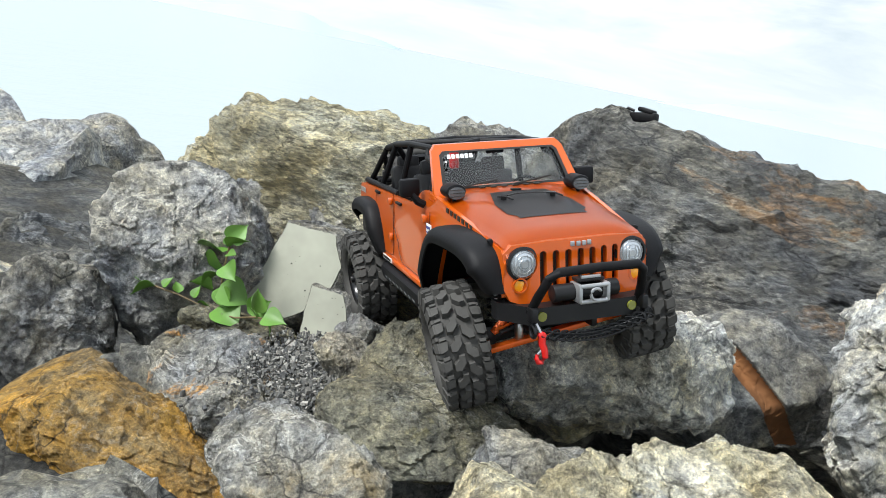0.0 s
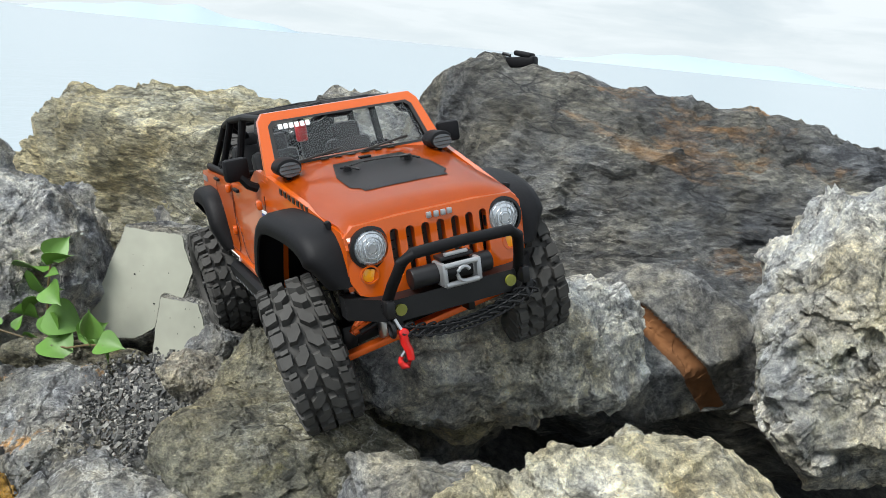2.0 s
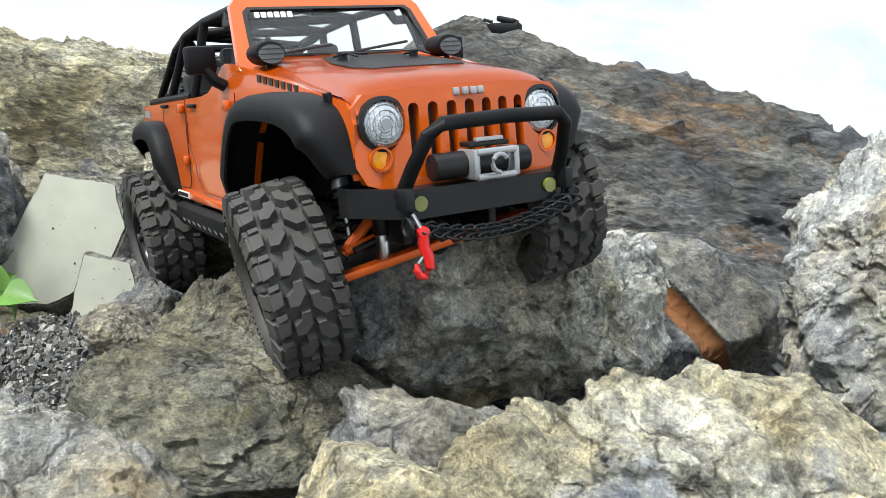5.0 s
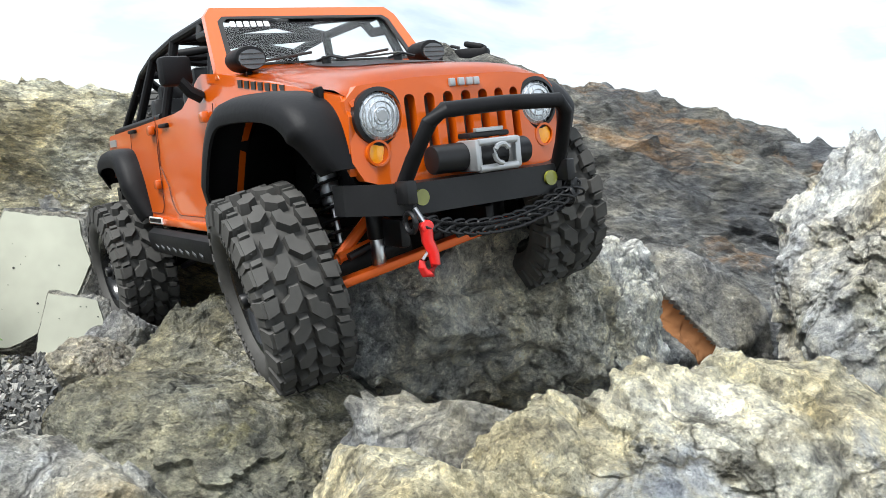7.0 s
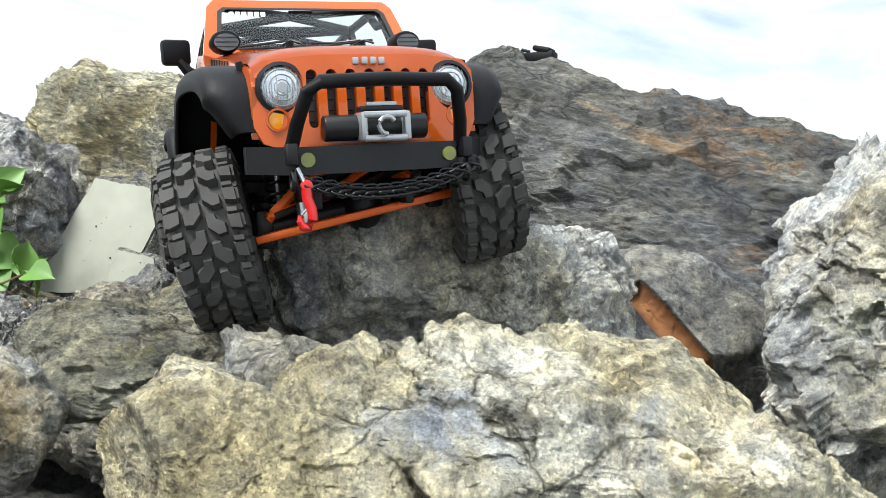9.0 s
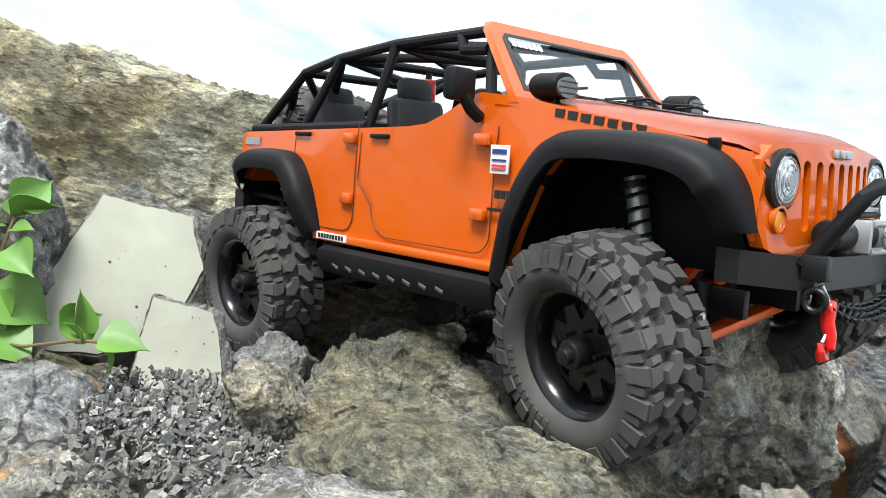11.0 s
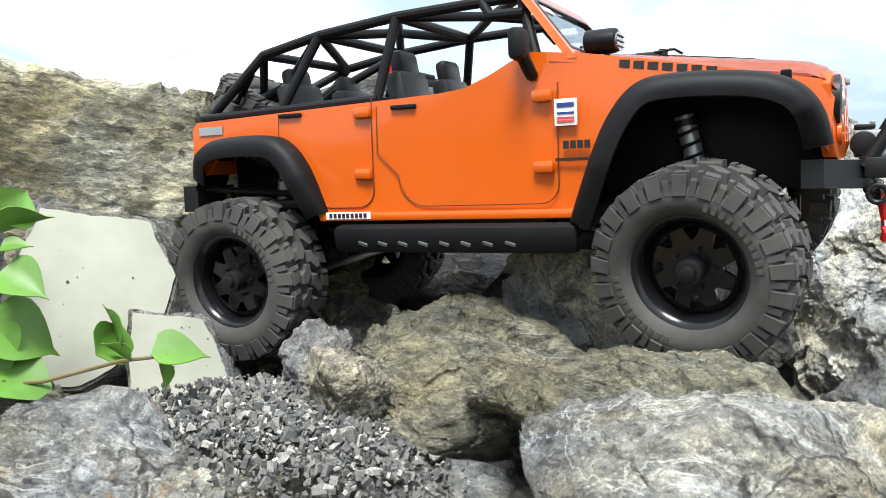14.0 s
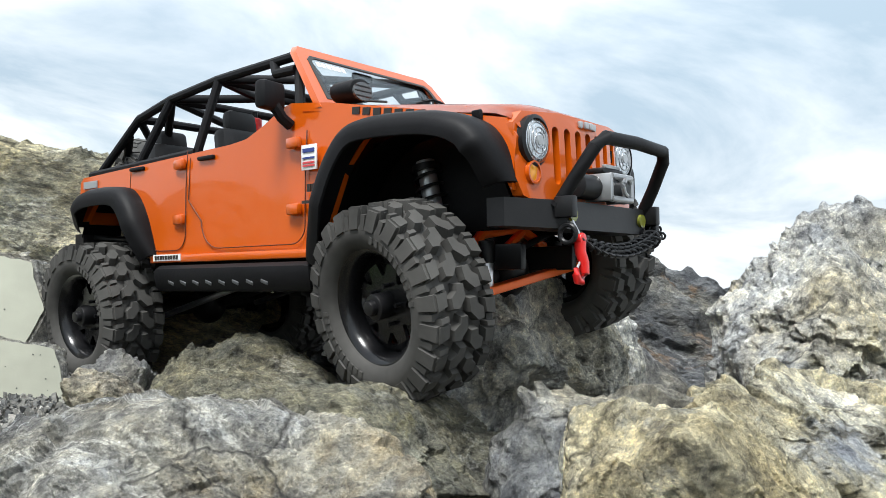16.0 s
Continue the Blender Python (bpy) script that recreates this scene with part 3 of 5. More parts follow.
SLAB = [(-0.48, 0.42), (0.10, 0.50), (0.36, 0.10), (0.50, -0.20), (0.34, -0.50), (-0.30, -0.46), (-0.42, 0.0)]


def concrete_block(label, at, turn, w, h, d, seed, corners):
    """A broken slab: one smooth cast face, rough stone at its back and edges."""
    rng = random.Random(seed)
    outline = []
    for (u0, v0), (u1, v1) in zip(corners, corners[1:] + corners[:1]):
        steps = max(3, round(22 * math.hypot(u1 - u0, v1 - v0)))
        for i in range(steps):
            k = i / steps
            u, v = u0 + (u1 - u0) * k, v0 + (v1 - v0) * k
            e = 1 + 0.05 * noise.noise(Vector((u * 5, v * 5, seed))) + 0.03 * noise.noise(Vector((u * 18, v * 18, seed)))
            outline.append((w * u * e, h * v * e))
    n = len(outline)
    bm = bmesh.new()
    front = [bm.verts.new((u, 0, v)) for u, v in outline]
    bm.faces.new(front)
    prev = front
    for j in range(1, 11):
        k = j / 10
        grow = 1.0 + 0.16 * math.sin(min(1, k * 1.6) * math.pi / 2) - 0.35 * max(0, k - 0.6)
        ring = []
        for u, v in outline:
            e = 1 + 0.10 * noise.noise(Vector((u * 40, v * 40, j * 0.8 + seed))) + 0.05 * noise.noise(Vector((u * 130, v * 130, j * 2 + seed)))
            ring.append(bm.verts.new((u * grow * e + 0.55 * d * k, d * k + 0.003 * rng.uniform(-1, 1), v * grow * e)))
        for i in range(n):
            bm.faces.new((prev[i], prev[(i + 1) % n], ring[(i + 1) % n], ring[i]))
        prev = ring
    bm.faces.new(prev)
    m = pose(*at, *turn)
    shift(bm, m)
    block = thing("concrete_block", bm, GREY, label, "concrete block", smooth=22)
    skin = bmesh.new()
    skin.faces.new([skin.verts.new((u * 0.95, -0.002, v * 0.96)) for u, v in outline])
    res = bmesh.ops.extrude_face_region(skin, geom=skin.faces[:])
    bmesh.ops.translate(skin, vec=(0, 0.004, 0), verts=[g for g in res["geom"] if isinstance(g, bmesh.types.BMVert)])
    shift(skin, m)
    part("cast_face", skin, CONCRETE, block, "smooth cream cast face", 25)
    for k in range(9):
        u, v = rng.uniform(-0.25, 0.30) * w, rng.uniform(-0.28, 0.38) * h
        pit = disc((u, -0.0023, v), rng.choice((0.0003, 0.0004, 0.0006, 0.0011)), 0.0008, "y", 10)
        part("air_hole", shift(pit, m), INK, block, "small dark air hole", 0)
    return block


concrete_block("broken block with a smooth cream concrete face", (0.006, 0.852, 0.420), (-18, 0, -12), 0.140, 0.150, 0.08, 3, BLOCK)
concrete_block("small broken slab of cream concrete below the rear wheel", (0.074, 0.812, 0.382), (-20, 6, -16), 0.090, 0.088, 0.034, 8, SLAB)


def gravel_mat():
    """Crushed stone: each chip has a tone of its own."""
    m, nt, b = tree("crushed_stone", 0.88)
    geo = nt.nodes.new("ShaderNodeNewGeometry")
    tone = ramp_of(nt, geo.outputs["Random Per Island"], [(0.0, (0.075, 0.078, 0.082)), (0.45, (0.125, 0.126, 0.120)), (0.82, (0.21, 0.206, 0.19)), (0.98, (0.44, 0.43, 0.40))])
    speck = nz(nt, 420, 5, 0.75)
    nt.links.new(mix(nt, 1.0, tone, ramp_of(nt, speck, [(0.35, (0.6, 0.6, 0.6)), (0.65, (1.35, 1.34, 1.3))]), "MULTIPLY"), b.inputs["Base Color"])
    bump(nt, b, speck, 0.6, 0.0012)
    return m


def gravel():
    rng = random.Random(4)
    bm = bmesh.new()
    quads = ((0, 1, 3, 2), (4, 6, 7, 5), (0, 4, 5, 1), (2, 3, 7, 6), (0, 2, 6, 4), (1, 5, 7, 3))
    for k in range(4200):
        u, w = rng.gauss(0, 1), rng.gauss(0, 1)
        x, y = 0.106 + 0.046 * u, 0.668 + 0.038 * w
        s = min(0.0060, 0.0015 + rng.expovariate(1 / 0.0011))
        z = 0.375 + 0.25 * (y - 0.666) + 0.05 * (x - 0.103) - 0.9 * (u * u + w * w) * 0.003 + rng.uniform(-0.004, 0.004)
        m = pose(x, y, z, rng.uniform(0, 360), rng.uniform(0, 360), rng.uniform(0, 360))
        long, wide, thick = rng.uniform(0.6, 1.0), rng.uniform(0.45, 0.8), rng.uniform(0.25, 0.5)
        vs = []
        for i in range(8):
            c = Vector(((i >> 2 & 1) * 2 - 1, (i >> 1 & 1) * 2 - 1, (i & 1) * 2 - 1)) * rng.uniform(0.55, 1.0)
            vs.append(bm.verts.new(m @ (Vector((c.x * long, c.y * wide, c.z * thick)) * s)))
        for q in quads:
            bm.faces.new([vs[i] for i in q])
    bmesh.ops.recalc_face_normals(bm, faces=bm.faces)
    return thing("gravel", bm, gravel_mat(), "loose grey gravel in the hollow between rocks", "gravel", "stuff", smooth=0)


gravel()


def leaf_mesh(length, width, fold):
    """A heart-shaped leaf with a raised midrib and drooping tip."""
    bm = bmesh.new()
    n = 9
    rows = []
    for i in range(n + 1):
        t = i / n
        wd = width * (math.sin(math.pi * min(1, t * 1.12 + 0.10)) ** 0.8) * (1 - 0.55 * t) * 1.35 if 0 < i < n else 0.0
        z = -0.22 * length * t * t
        x = length * t
        rows.append([(x, -wd / 2, z + fold * wd), (x, -wd / 4, z + fold * wd * 0.42), (x, 0, z), (x, wd / 4, z + fold * wd * 0.42), (x, wd / 2, z + fold * wd)])
    vs = [[bm.verts.new(c) for c in r] for r in rows]
    for i in range(n):
        for k in range(4):
            bm.faces.new((vs[i][k], vs[i + 1][k], vs[i + 1][k + 1], vs[i][k + 1]))
    bmesh.ops.remove_doubles(bm, verts=bm.verts, dist=1e-6)
    bmesh.ops.solidify(bm, geom=bm.faces[:], thickness=0.0005)
    return finish(bm, "leaf", LEAF, 60)


def plant():
    base = Vector((-0.125, 0.838, 0.185))
    root = tagged(new("wild_plant"), "small green vine with heart-shaped leaves growing from a crevice", "plant")
    top = Vector((-0.122, 0.835, 0.325))
    stem = tube([base, base + Vector((0.004, -0.004, 0.05)), base + Vector((0.0, -0.006, 0.1)), top], lambda t: 0.0022 - 0.001 * t, 8)
    part("stem", stem, STEM, root)
    side = tube([base + Vector((0.0, -0.01, 0.045)), Vector((-0.08, 0.822, 0.238)), Vector((-0.035, 0.812, 0.256)), Vector((-0.008, 0.808, 0.262))], 0.0012, 6)
    part("stem", side, STEM, root)
    left = tube([base + Vector((0.0, -0.01, 0.045)), Vector((-0.17, 0.80, 0.245)), Vector((-0.22, 0.78, 0.25))], 0.0012, 6)
    part("stem", left, STEM, root)
    big, mid_, small = leaf_mesh(0.056, 0.040, 0.14), leaf_mesh(0.040, 0.028, 0.2), leaf_mesh(0.022, 0.014, 0.2)
    # place, (turn about x, y, z) of each leaf
    spots = [
        (big, (-0.128, 0.83, 0.315), (20, -10, 185)), (mid_, (-0.122, 0.83, 0.325), (-30, -35, 25)), (small, (-0.123, 0.832, 0.325), (0, -75, 100)),
        (mid_, (-0.128, 0.83, 0.285), (15, 35, 200)), (small, (-0.118, 0.83, 0.29), (0, -40, 20)), (mid_, (-0.118, 0.828, 0.27), (60, 55, -20)),
        (big, (-0.115, 0.826, 0.243), (35, 12, -12)), (mid_, (-0.13, 0.826, 0.235), (30, 25, 170)), (small, (-0.03, 0.81, 0.257), (40, -35, 170)),
        (mid_, (-0.018, 0.808, 0.262), (40, -10, 5)), (small, (-0.012, 0.81, 0.258), (0, 60, 40)), (small, (-0.17, 0.80, 0.247), (0, -50, 160)),
        (small, (-0.19, 0.79, 0.25), (20, -60, 60)), (mid_, (-0.2, 0.785, 0.25), (30, 20, 215)), (small, (-0.22, 0.78, 0.25), (0, -20, 180)),
        (big, (-0.14, 0.83, 0.225), (25, 30, 215)), (small, (-0.15, 0.81, 0.245), (0, -70, 90)),
        (mid_, (-0.114, 0.825, 0.302), (50, 15, -25)), (big, (-0.126, 0.828, 0.298), (50, 12, 160)), (mid_, (-0.120, 0.830, 0.332), (60, -50, 60)),
        (big, (-0.119, 0.826, 0.272), (60, 18, 15)), (mid_, (-0.050, 0.812, 0.258), (60, -30, 60)), (mid_, (-0.036, 0.810, 0.262), (55, -55, 120)),
        (mid_, (-0.132, 0.826, 0.262), (55, -10, 195)), (small, (-0.117, 0.828, 0.316), (40, -20, -10)),
    ]
    for me, at, turn in spots:
        leaf = new("leaf", me)
        leaf.parent, leaf.matrix_basis = root, pose(*at, *turn)
    root.matrix_basis = Matrix.Translation((-0.064, 0.776, 0.464)) @ Matrix.Rotation(radians(-24), 4, "Z") @ Matrix.Diagonal((0.98, 0.98, 0.98, 1)) @ Matrix.Translation((0.122, -0.835, -0.325))
    return root


plant()


def camera_bag():
    root = tagged(new("camera_bag"), "small black bag with a strap lying on the rock", "bag")
    at = (0.446, 1.098, 0.723)
    root.matrix_basis = pose(*at, 0, -8, -30) @ Matrix.Diagonal((0.22, 0.22, 0.24, 1))
    part("body", box((0, 0, 0.03), (0.20, 0.08, 0.06), 0.015), BLACK, root)
    part("flap", box((0.02, 0, 0.072), (0.12, 0.085, 0.03), 0.012, (0, 12, 0)), BLACK, root)
    part("strap", tube([(-0.08, 0, 0.07), (-0.13, 0, 0.085), (-0.165, 0.01, 0.06), (-0.17, 0.02, 0.01), (-0.15, 0.02, -0.04)], 0.010, 8), SATIN, root)


camera_bag()


def far_pole(x, y, h):
    bm = tube([(x, y, -1.6), (x, y, h)], 0.35, 6)
    return thing("pole", bm, SILVER, "thin pale mast on the far shore", "pole", group="masts")


for x, y, h in ((430, 30, 26), (440, 5, 21), (445, -18, 13), (420, 52, 12)):
    far_pole(x, y, h)

# ---- the truck: x ahead, y to its left, z up, from the middle of its rear axle ----
truck = tagged(new("rc_truck"), "orange scale-model four-door off-road truck perched nose-up on the rocks", "model truck")
truck.matrix_basis = pose(0.2193, 0.8443, 0.4436, 11.99, -3.90, -61.95) @ Matrix.Scale(1.042, 4)


def half_width(x):
    return 0.086 if x < 0.215 else 0.086 - 0.016 * (x - 0.215) / 0.16


SIDE = [(0.237, 0.074), (0.244, 0.100), (0.256, 0.130), (0.270, 0.147), (0.290, 0.153), (0.345, 0.151), (0.360, 0.140), (0.366, 0.120), (0.374, 0.108), (0.377, 0.138), (0.370, 0.149),
        (0.300, 0.163), (0.237, 0.1745), (0.205, 0.178), (0.196, 0.176), (0.176, 0.166), (0.158, 0.159), (0.140, 0.157), (-0.066, 0.150), (-0.070, 0.146), (-0.071, 0.112), (-0.058, 0.112),
        (-0.040, 0.131), (0.008, 0.131), (0.026, 0.118), (0.042, 0.076)]
for sgn in (-1, 1):
    panel = slab(SIDE, [], 0.004, lambda u, v, w: (u, sgn * (half_width(u) - w - 0.010 * max(0, v - 0.12) / 0.06 * 0.35), v))
    p = part("side_panel", panel, PAINT, truck)
    for x0, x1, xb in ((0.092, 0.221, 0.115), (0.010, 0.088, 0.040)):
        loop = [(x0, 0.152), (x0, 0.120)]
        for cx, cz, rr, a0, a1 in ((xb + 0.014, 0.104, 0.021, 180, 270), (x1 - 0.012, 0.095, 0.012, 270, 360)):
            loop += [(cx + rr * math.cos(radians(a0 + (a1 - a0) * i / 7)), cz + rr * math.sin(radians(a0 + (a1 - a0) * i / 7))) for i in range(8)]
        loop += [(x1, 0.130), (x1, 0.158)]
        seam = tube([(u, sgn * (half_width(u) + 0.0001 - 0.0035 * max(0, v - 0.12) / 0.06), v) for u, v in loop], 0.00042, 6)
        part("door_seam", seam, SEAM, p, "thin dark shut line")
    for hx in (0.1135, 0.0210):
        hd = box((hx, sgn * 0.0855, 0.150), (0.019, 0.0036, 0.0030), 0.0010)
        part("door_handle", hd, BLACK, p, "black door handle")
    for hx, hz in ((0.212, 0.150), (0.212, 0.106), (0.082, 0.148), (0.081, 0.106)):
        hg = box((hx, sgn * 0.087, hz), (0.014, 0.005, 0.0075), 0.0018, (0, 0, sgn * 8))
        part("hinge", hg, PAINT, p)
    part("sill", box((0.140, sgn * 0.0855, 0.0765), (0.194, 0.006, 0.006), 0.0015), PAINT, p)
    # stickers: plain blocks of print
    part("sticker", box((0.227, sgn * 0.0868, 0.139), (0.0145, 0.001, 0.0165), 0.0002), WHITE, p, "white sticker with navy and red print")
    for zz, mt, ww in ((0.1435, NAVY, 0.011), (0.1385, NAVY, 0.011), (0.1355, SCARLET, 0.011), (0.1335, SCARLET, 0.011)):
        part("print", box((0.227, sgn * 0.0875, zz), (ww, 0.0008, 0.0026 if zz > 0.143 else 0.0012)), mt, p, smooth=0)
    for k in range(4):
        part("print", box((0.2265 + 0.0045 * k, sgn * 0.0868, 0.119), (0.0035, 0.0009, 0.005)), INK, p, "row of black print", smooth=0)
    part("print", box((0.230, sgn * 0.0866, 0.110), (0.021, 0.0009, 0.002)), INK, p, "bar of black print", smooth=0)
    for k in range(7):
        part("print", box((0.262 + 0.0083 * k, sgn * (half_width(0.262 + 0.0083 * k) - 0.0026), 0.1660 - 0.0013 * k), (0.0062, 0.0012, 0.0046), rot=(0, 5, 0)), INK, p, "dark hood lettering as plain blocks", smooth=0)
    part("sticker", box((0.068, sgn * 0.0888, 0.0775), (0.036, 0.001, 0.005)), WHITE, p, "long white sill sticker", smooth=0)
    for k in range(9):
        part("print", box((0.054 + 0.0035 * k, sgn * 0.0895, 0.0775), (0.0022, 0.0008, 0.003)), INK, p, smooth=0)
    part("sticker", box((-0.052, sgn * 0.0855, 0.143), (0.022, 0.001, 0.006)), SILVER, p, "small grey rear sticker", smooth=0)
    part("hood_latch", box((0.352, sgn * 0.0705, 0.149), (0.006, 0.004, 0.013), 0.001, (sgn * -14, 0, 0)), BLACK, p, "black rubber hood latch")
    # wide black fender flares
    for pts, w in (([(0.230, 0.072), (0.243, 0.104), (0.256, 0.133), (0.272, 0.151), (0.295, 0.1555), (0.335, 0.1535), (0.358, 0.146), (0.370, 0.132), (0.375, 0.112)], 0.031),
                   ([(0.048, 0.080), (0.036, 0.110), (0.022, 0.128), (0.004, 0.135), (-0.036, 0.135), (-0.056, 0.127), (-0.068, 0.108)], 0.023)):
        bm = bmesh.new()
        rows = []
        path = []
        for k in range(len(pts) - 1):
            q0, q1, q2, q3 = (Vector(pts[min(max(k + o, 0), len(pts) - 1)]) for o in (-1, 0, 1, 2))
            for i in range(6):
                t = i / 6
                path.append(0.5 * (2 * q1 + (q2 - q0) * t + (2 * q0 - 5 * q1 + 4 * q2 - q3) * t * t + (3 * q1 - q0 - 3 * q2 + q3) * t ** 3))
        path.append(Vector(pts[-1]))
        mid_x = (pts[0][0] + pts[-1][0]) / 2
        for k, (u, v) in enumerate(path):
            ahead, back = path[min(k + 1, len(path) - 1)], path[max(k - 1, 0)]
            nrm = Vector((-(ahead.y - back.y), ahead.x - back.x)).normalized()
            if nrm.dot(Vector((u - mid_x, v - 0.08))) < 0:
                nrm = -nrm
            y0 = half_width(u) - 0.006
            ww = w * min(1.0, 0.55 + 3.2 * min(k, len(path) - 1 - k) / len(path))
            row = []
            for y, h in ((0, -0.002), (0, 0.0012), (0.4, 0.0018), (0.7, 0.0012), (0.88, -0.001), (0.97, -0.0045), (1.0, -0.009), (0.98, -0.0135), (0.93, -0.0140), (0.90, -0.0100), (0.84, -0.0045), (0.6, -0.0015)):
                row.append(bm.verts.new((u + nrm.x * h, sgn * (y0 + ww * y), v + nrm.y * h)))
            rows.append(row)
        for a, b in zip(rows, rows[1:]):
            for k in range(12):
                bm.faces.new((a[k], a[(k + 1) % 12], b[(k + 1) % 12], b[k]))
        bm.faces.new(rows[0])
        bm.faces.new(rows[-1])
        part("fender_flare", bm, BLACK, truck, "wide matt-black fender flare", 50)
    # inner wheel wells
    for cx in (0.307, -0.01):
        bm = bmesh.new()
        rows = []
        for k in range(9):
            a = radians(10 + 160 * k / 8)
            u, v = cx + 0.066 * math.cos(a), 0.088 + 0.062 * math.sin(a)
            rows.append([bm.verts.new((u, sgn * y, v)) for y in (0.045, half_width(max(u, 0)) - 0.005)])
        for a, b in zip(rows, rows[1:]):
            bm.faces.new((a[0], a[1], b[1], b[0]))
        bmesh.ops.solidify(bm, geom=bm.faces[:], thickness=0.0015)
        part("wheel_well", bm, BLACK, truck)
    for x0, x1 in ((0.240, 0.372), (-0.066, 0.046)):
        part("inner_fender", box(((x0 + x1) / 2, sgn * 0.040, 0.120), (x1 - x0, 0.002, 0.064), 0.0005), BLACK, truck)
    # mirrors and spot lamps
    part("mirror", box((0.202, sgn * 0.0985, 0.181), (0.010, 0.021, 0.019), 0.003, (0, 0, sgn * -8)), BLACK, truck, "square black door mirror")
    part("mirror_arm", tube([(0.205, sgn * 0.084, 0.163), (0.205, sgn * 0.091, 0.167), (0.203, sgn * 0.096, 0.175)], 0.004, 8), BLACK, truck)
    lampb = disc((0.2455, sgn * 0.067, 0.182), 0.0105, 0.020, "x", 24, 0.002)
    shift(lampb, Matrix.Translation((0.2455, 0, 0.182)) @ Matrix.Diagonal((1, 1, 0.72, 1)) @ Matrix.Translation((-0.2455, 0, -0.182)))
    lp = part("spot_lamp", lampb, BLACK, truck, "oval black auxiliary lamp with a clear lens")
    lens = disc((0.2560, sgn * 0.067, 0.181), 0.0085, 0.002, "x", 24)
    shift(lens, Matrix.Translation((0, 0, 0.181)) @ Matrix.Diagonal((1, 1, 0.70, 1)) @ Matrix.Translation((0, 0, -0.181)))
    part("lens", lens, LAMP_GLASS, lp, "dark ribbed lamp lens")
    for k in (-1, 0, 1):
        part("lens_bar", box((0.2574, sgn * 0.067, 0.181 + 0.0032 * k), (0.0008, 0.015, 0.0006)), INK, lp, smooth=0)
    part("bracket", tube([(0.250, sgn * 0.067, 0.174), (0.243, sgn * 0.067, 0.168)], 0.002, 8), SATIN, lp)

# hood: crowned, rolled at its front edge
bm = bmesh.new()
rows = []
for i in range(19):
    t = i / 18
    x = 0.216 + 0.162 * min(1, t * 1.02)
    base = 0.1750 - 0.0205 * t - (0.008 * max(0, (t - 0.86) / 0.14) ** 2)
    w = half_width(x) - 0.003
    row = []
    for k in range(17):
        u = k / 8 - 1
        z = base + 0.0065 * (1 - abs(u) ** 3.2) - 0.004 * abs(u) ** 8
        row.append(bm.verts.new((x, w * u, z)))
    rows.append(row)
for a, b in zip(rows, rows[1:]):
    for k in range(16):
        bm.faces.new((a[k], a[k + 1], b[k + 1], b[k]))
bmesh.ops.solidify(bm, geom=bm.faces[:], thickness=0.003)
hood = part("hood", bm, PAINT, truck)


def hood_z(x, y):
    t = (x - 0.216) / 0.162
    u = y / (half_width(x) - 0.003)
    return 0.1750 - 0.0205 * t - 0.008 * max(0, (t - 0.86) / 0.14) ** 2 + 0.0065 * (1 - abs(u) ** 3.2)


bm = bmesh.new()
rows = []
for i in range(12):
    x = 0.250 + 0.082 * i / 11
    wd = 0.030 + 0.010 * min(1, i / 5) - (0.006 if i > 9 else 0)
    rows.append([bm.verts.new((x, wd * (k / 5 - 1), hood_z(x, wd * (k / 5 - 1)) + 0.0008)) for k in range(11)])
for a, b in zip(rows, rows[1:]):
    for k in range(10):
        bm.faces.new((a[k], a[k + 1], b[k + 1], b[k]))
bmesh.ops.solidify(bm, geom=bm.faces[:], thickness=0.0006)
part("hood_decal", bm, FLAG, hood, "charcoal anti-glare hood decal")
for yy in (-0.026, 0.026):
    pin = disc((0.275, yy, hood_z(0.275, yy) + 0.002), 0.0030, 0.006, "z", 12)
    part("hood_pin", pin, SATIN, hood, "black body clip pin")
    part("clip", tube([(0.270, yy - 0.004, hood_z(0.275, yy) + 0.003), (0.282, yy, hood_z(0.275, yy) + 0.0045), (0.286, yy + 0.006, hood_z(0.275, yy) + 0.002)], 0.0009, 6), SATIN, hood)
part("clip_wire", tube([(0.280, -0.024, 0.179), (0.268, -0.01, 0.1785), (0.270, 0.01, 0.1785), (0.280, 0.024, 0.179)], 0.0007, 6), INK, hood)
part("washer_nozzle", box((0.245, 0.0, 0.1785), (0.006, 0.010, 0.002), 0.0006), BLACK, hood)
for k in range(6):
    part("cowl_slot", box((0.228, -0.03 + 0.012 * k, 0.1805), (0.008, 0.006, 0.0008)), INK, hood, smooth=0)

# grille with seven slots
slots = [rounded(0.0062, 0.034, 0.003, -0.0345 + 0.0115 * k, 0.130, 4) for k in range(7)]
lights = [circle(-0.052, 0.137, 0.0125), circle(0.052, 0.137, 0.0125)]
outl = [(-0.069, 0.115), (-0.069, 0.146), (-0.062, 0.153), (-0.03, 0.1555), (0.03, 0.1555), (0.062, 0.153), (0.069, 0.146), (0.069, 0.115), (0.064, 0.105), (0.050, 0.100), (-0.050, 0.100), (-0.064, 0.105)]
grille = part("grille", slab(outl, slots + lights, 0.007, lambda u, v, w: (0.3835 - w - 0.20 * u * u / 0.069 * 0.6 - 0.05 * (v - 0.134), u, v)), PAINT, truck, "orange seven-slot grille")
part("radiator", box((0.3665, 0, 0.132), (0.006, 0.088, 0.042), 0.001), MESH, grille, "black mesh behind the grille")
for k in range(7):
    for j in range(5):
        part("mesh_bar", box((0.3704, -0.0345 + 0.0115 * k, 0.117 + 0.0065 * j), (0.001, 0.0060, 0.0007)), SATIN, grille, smooth=0)
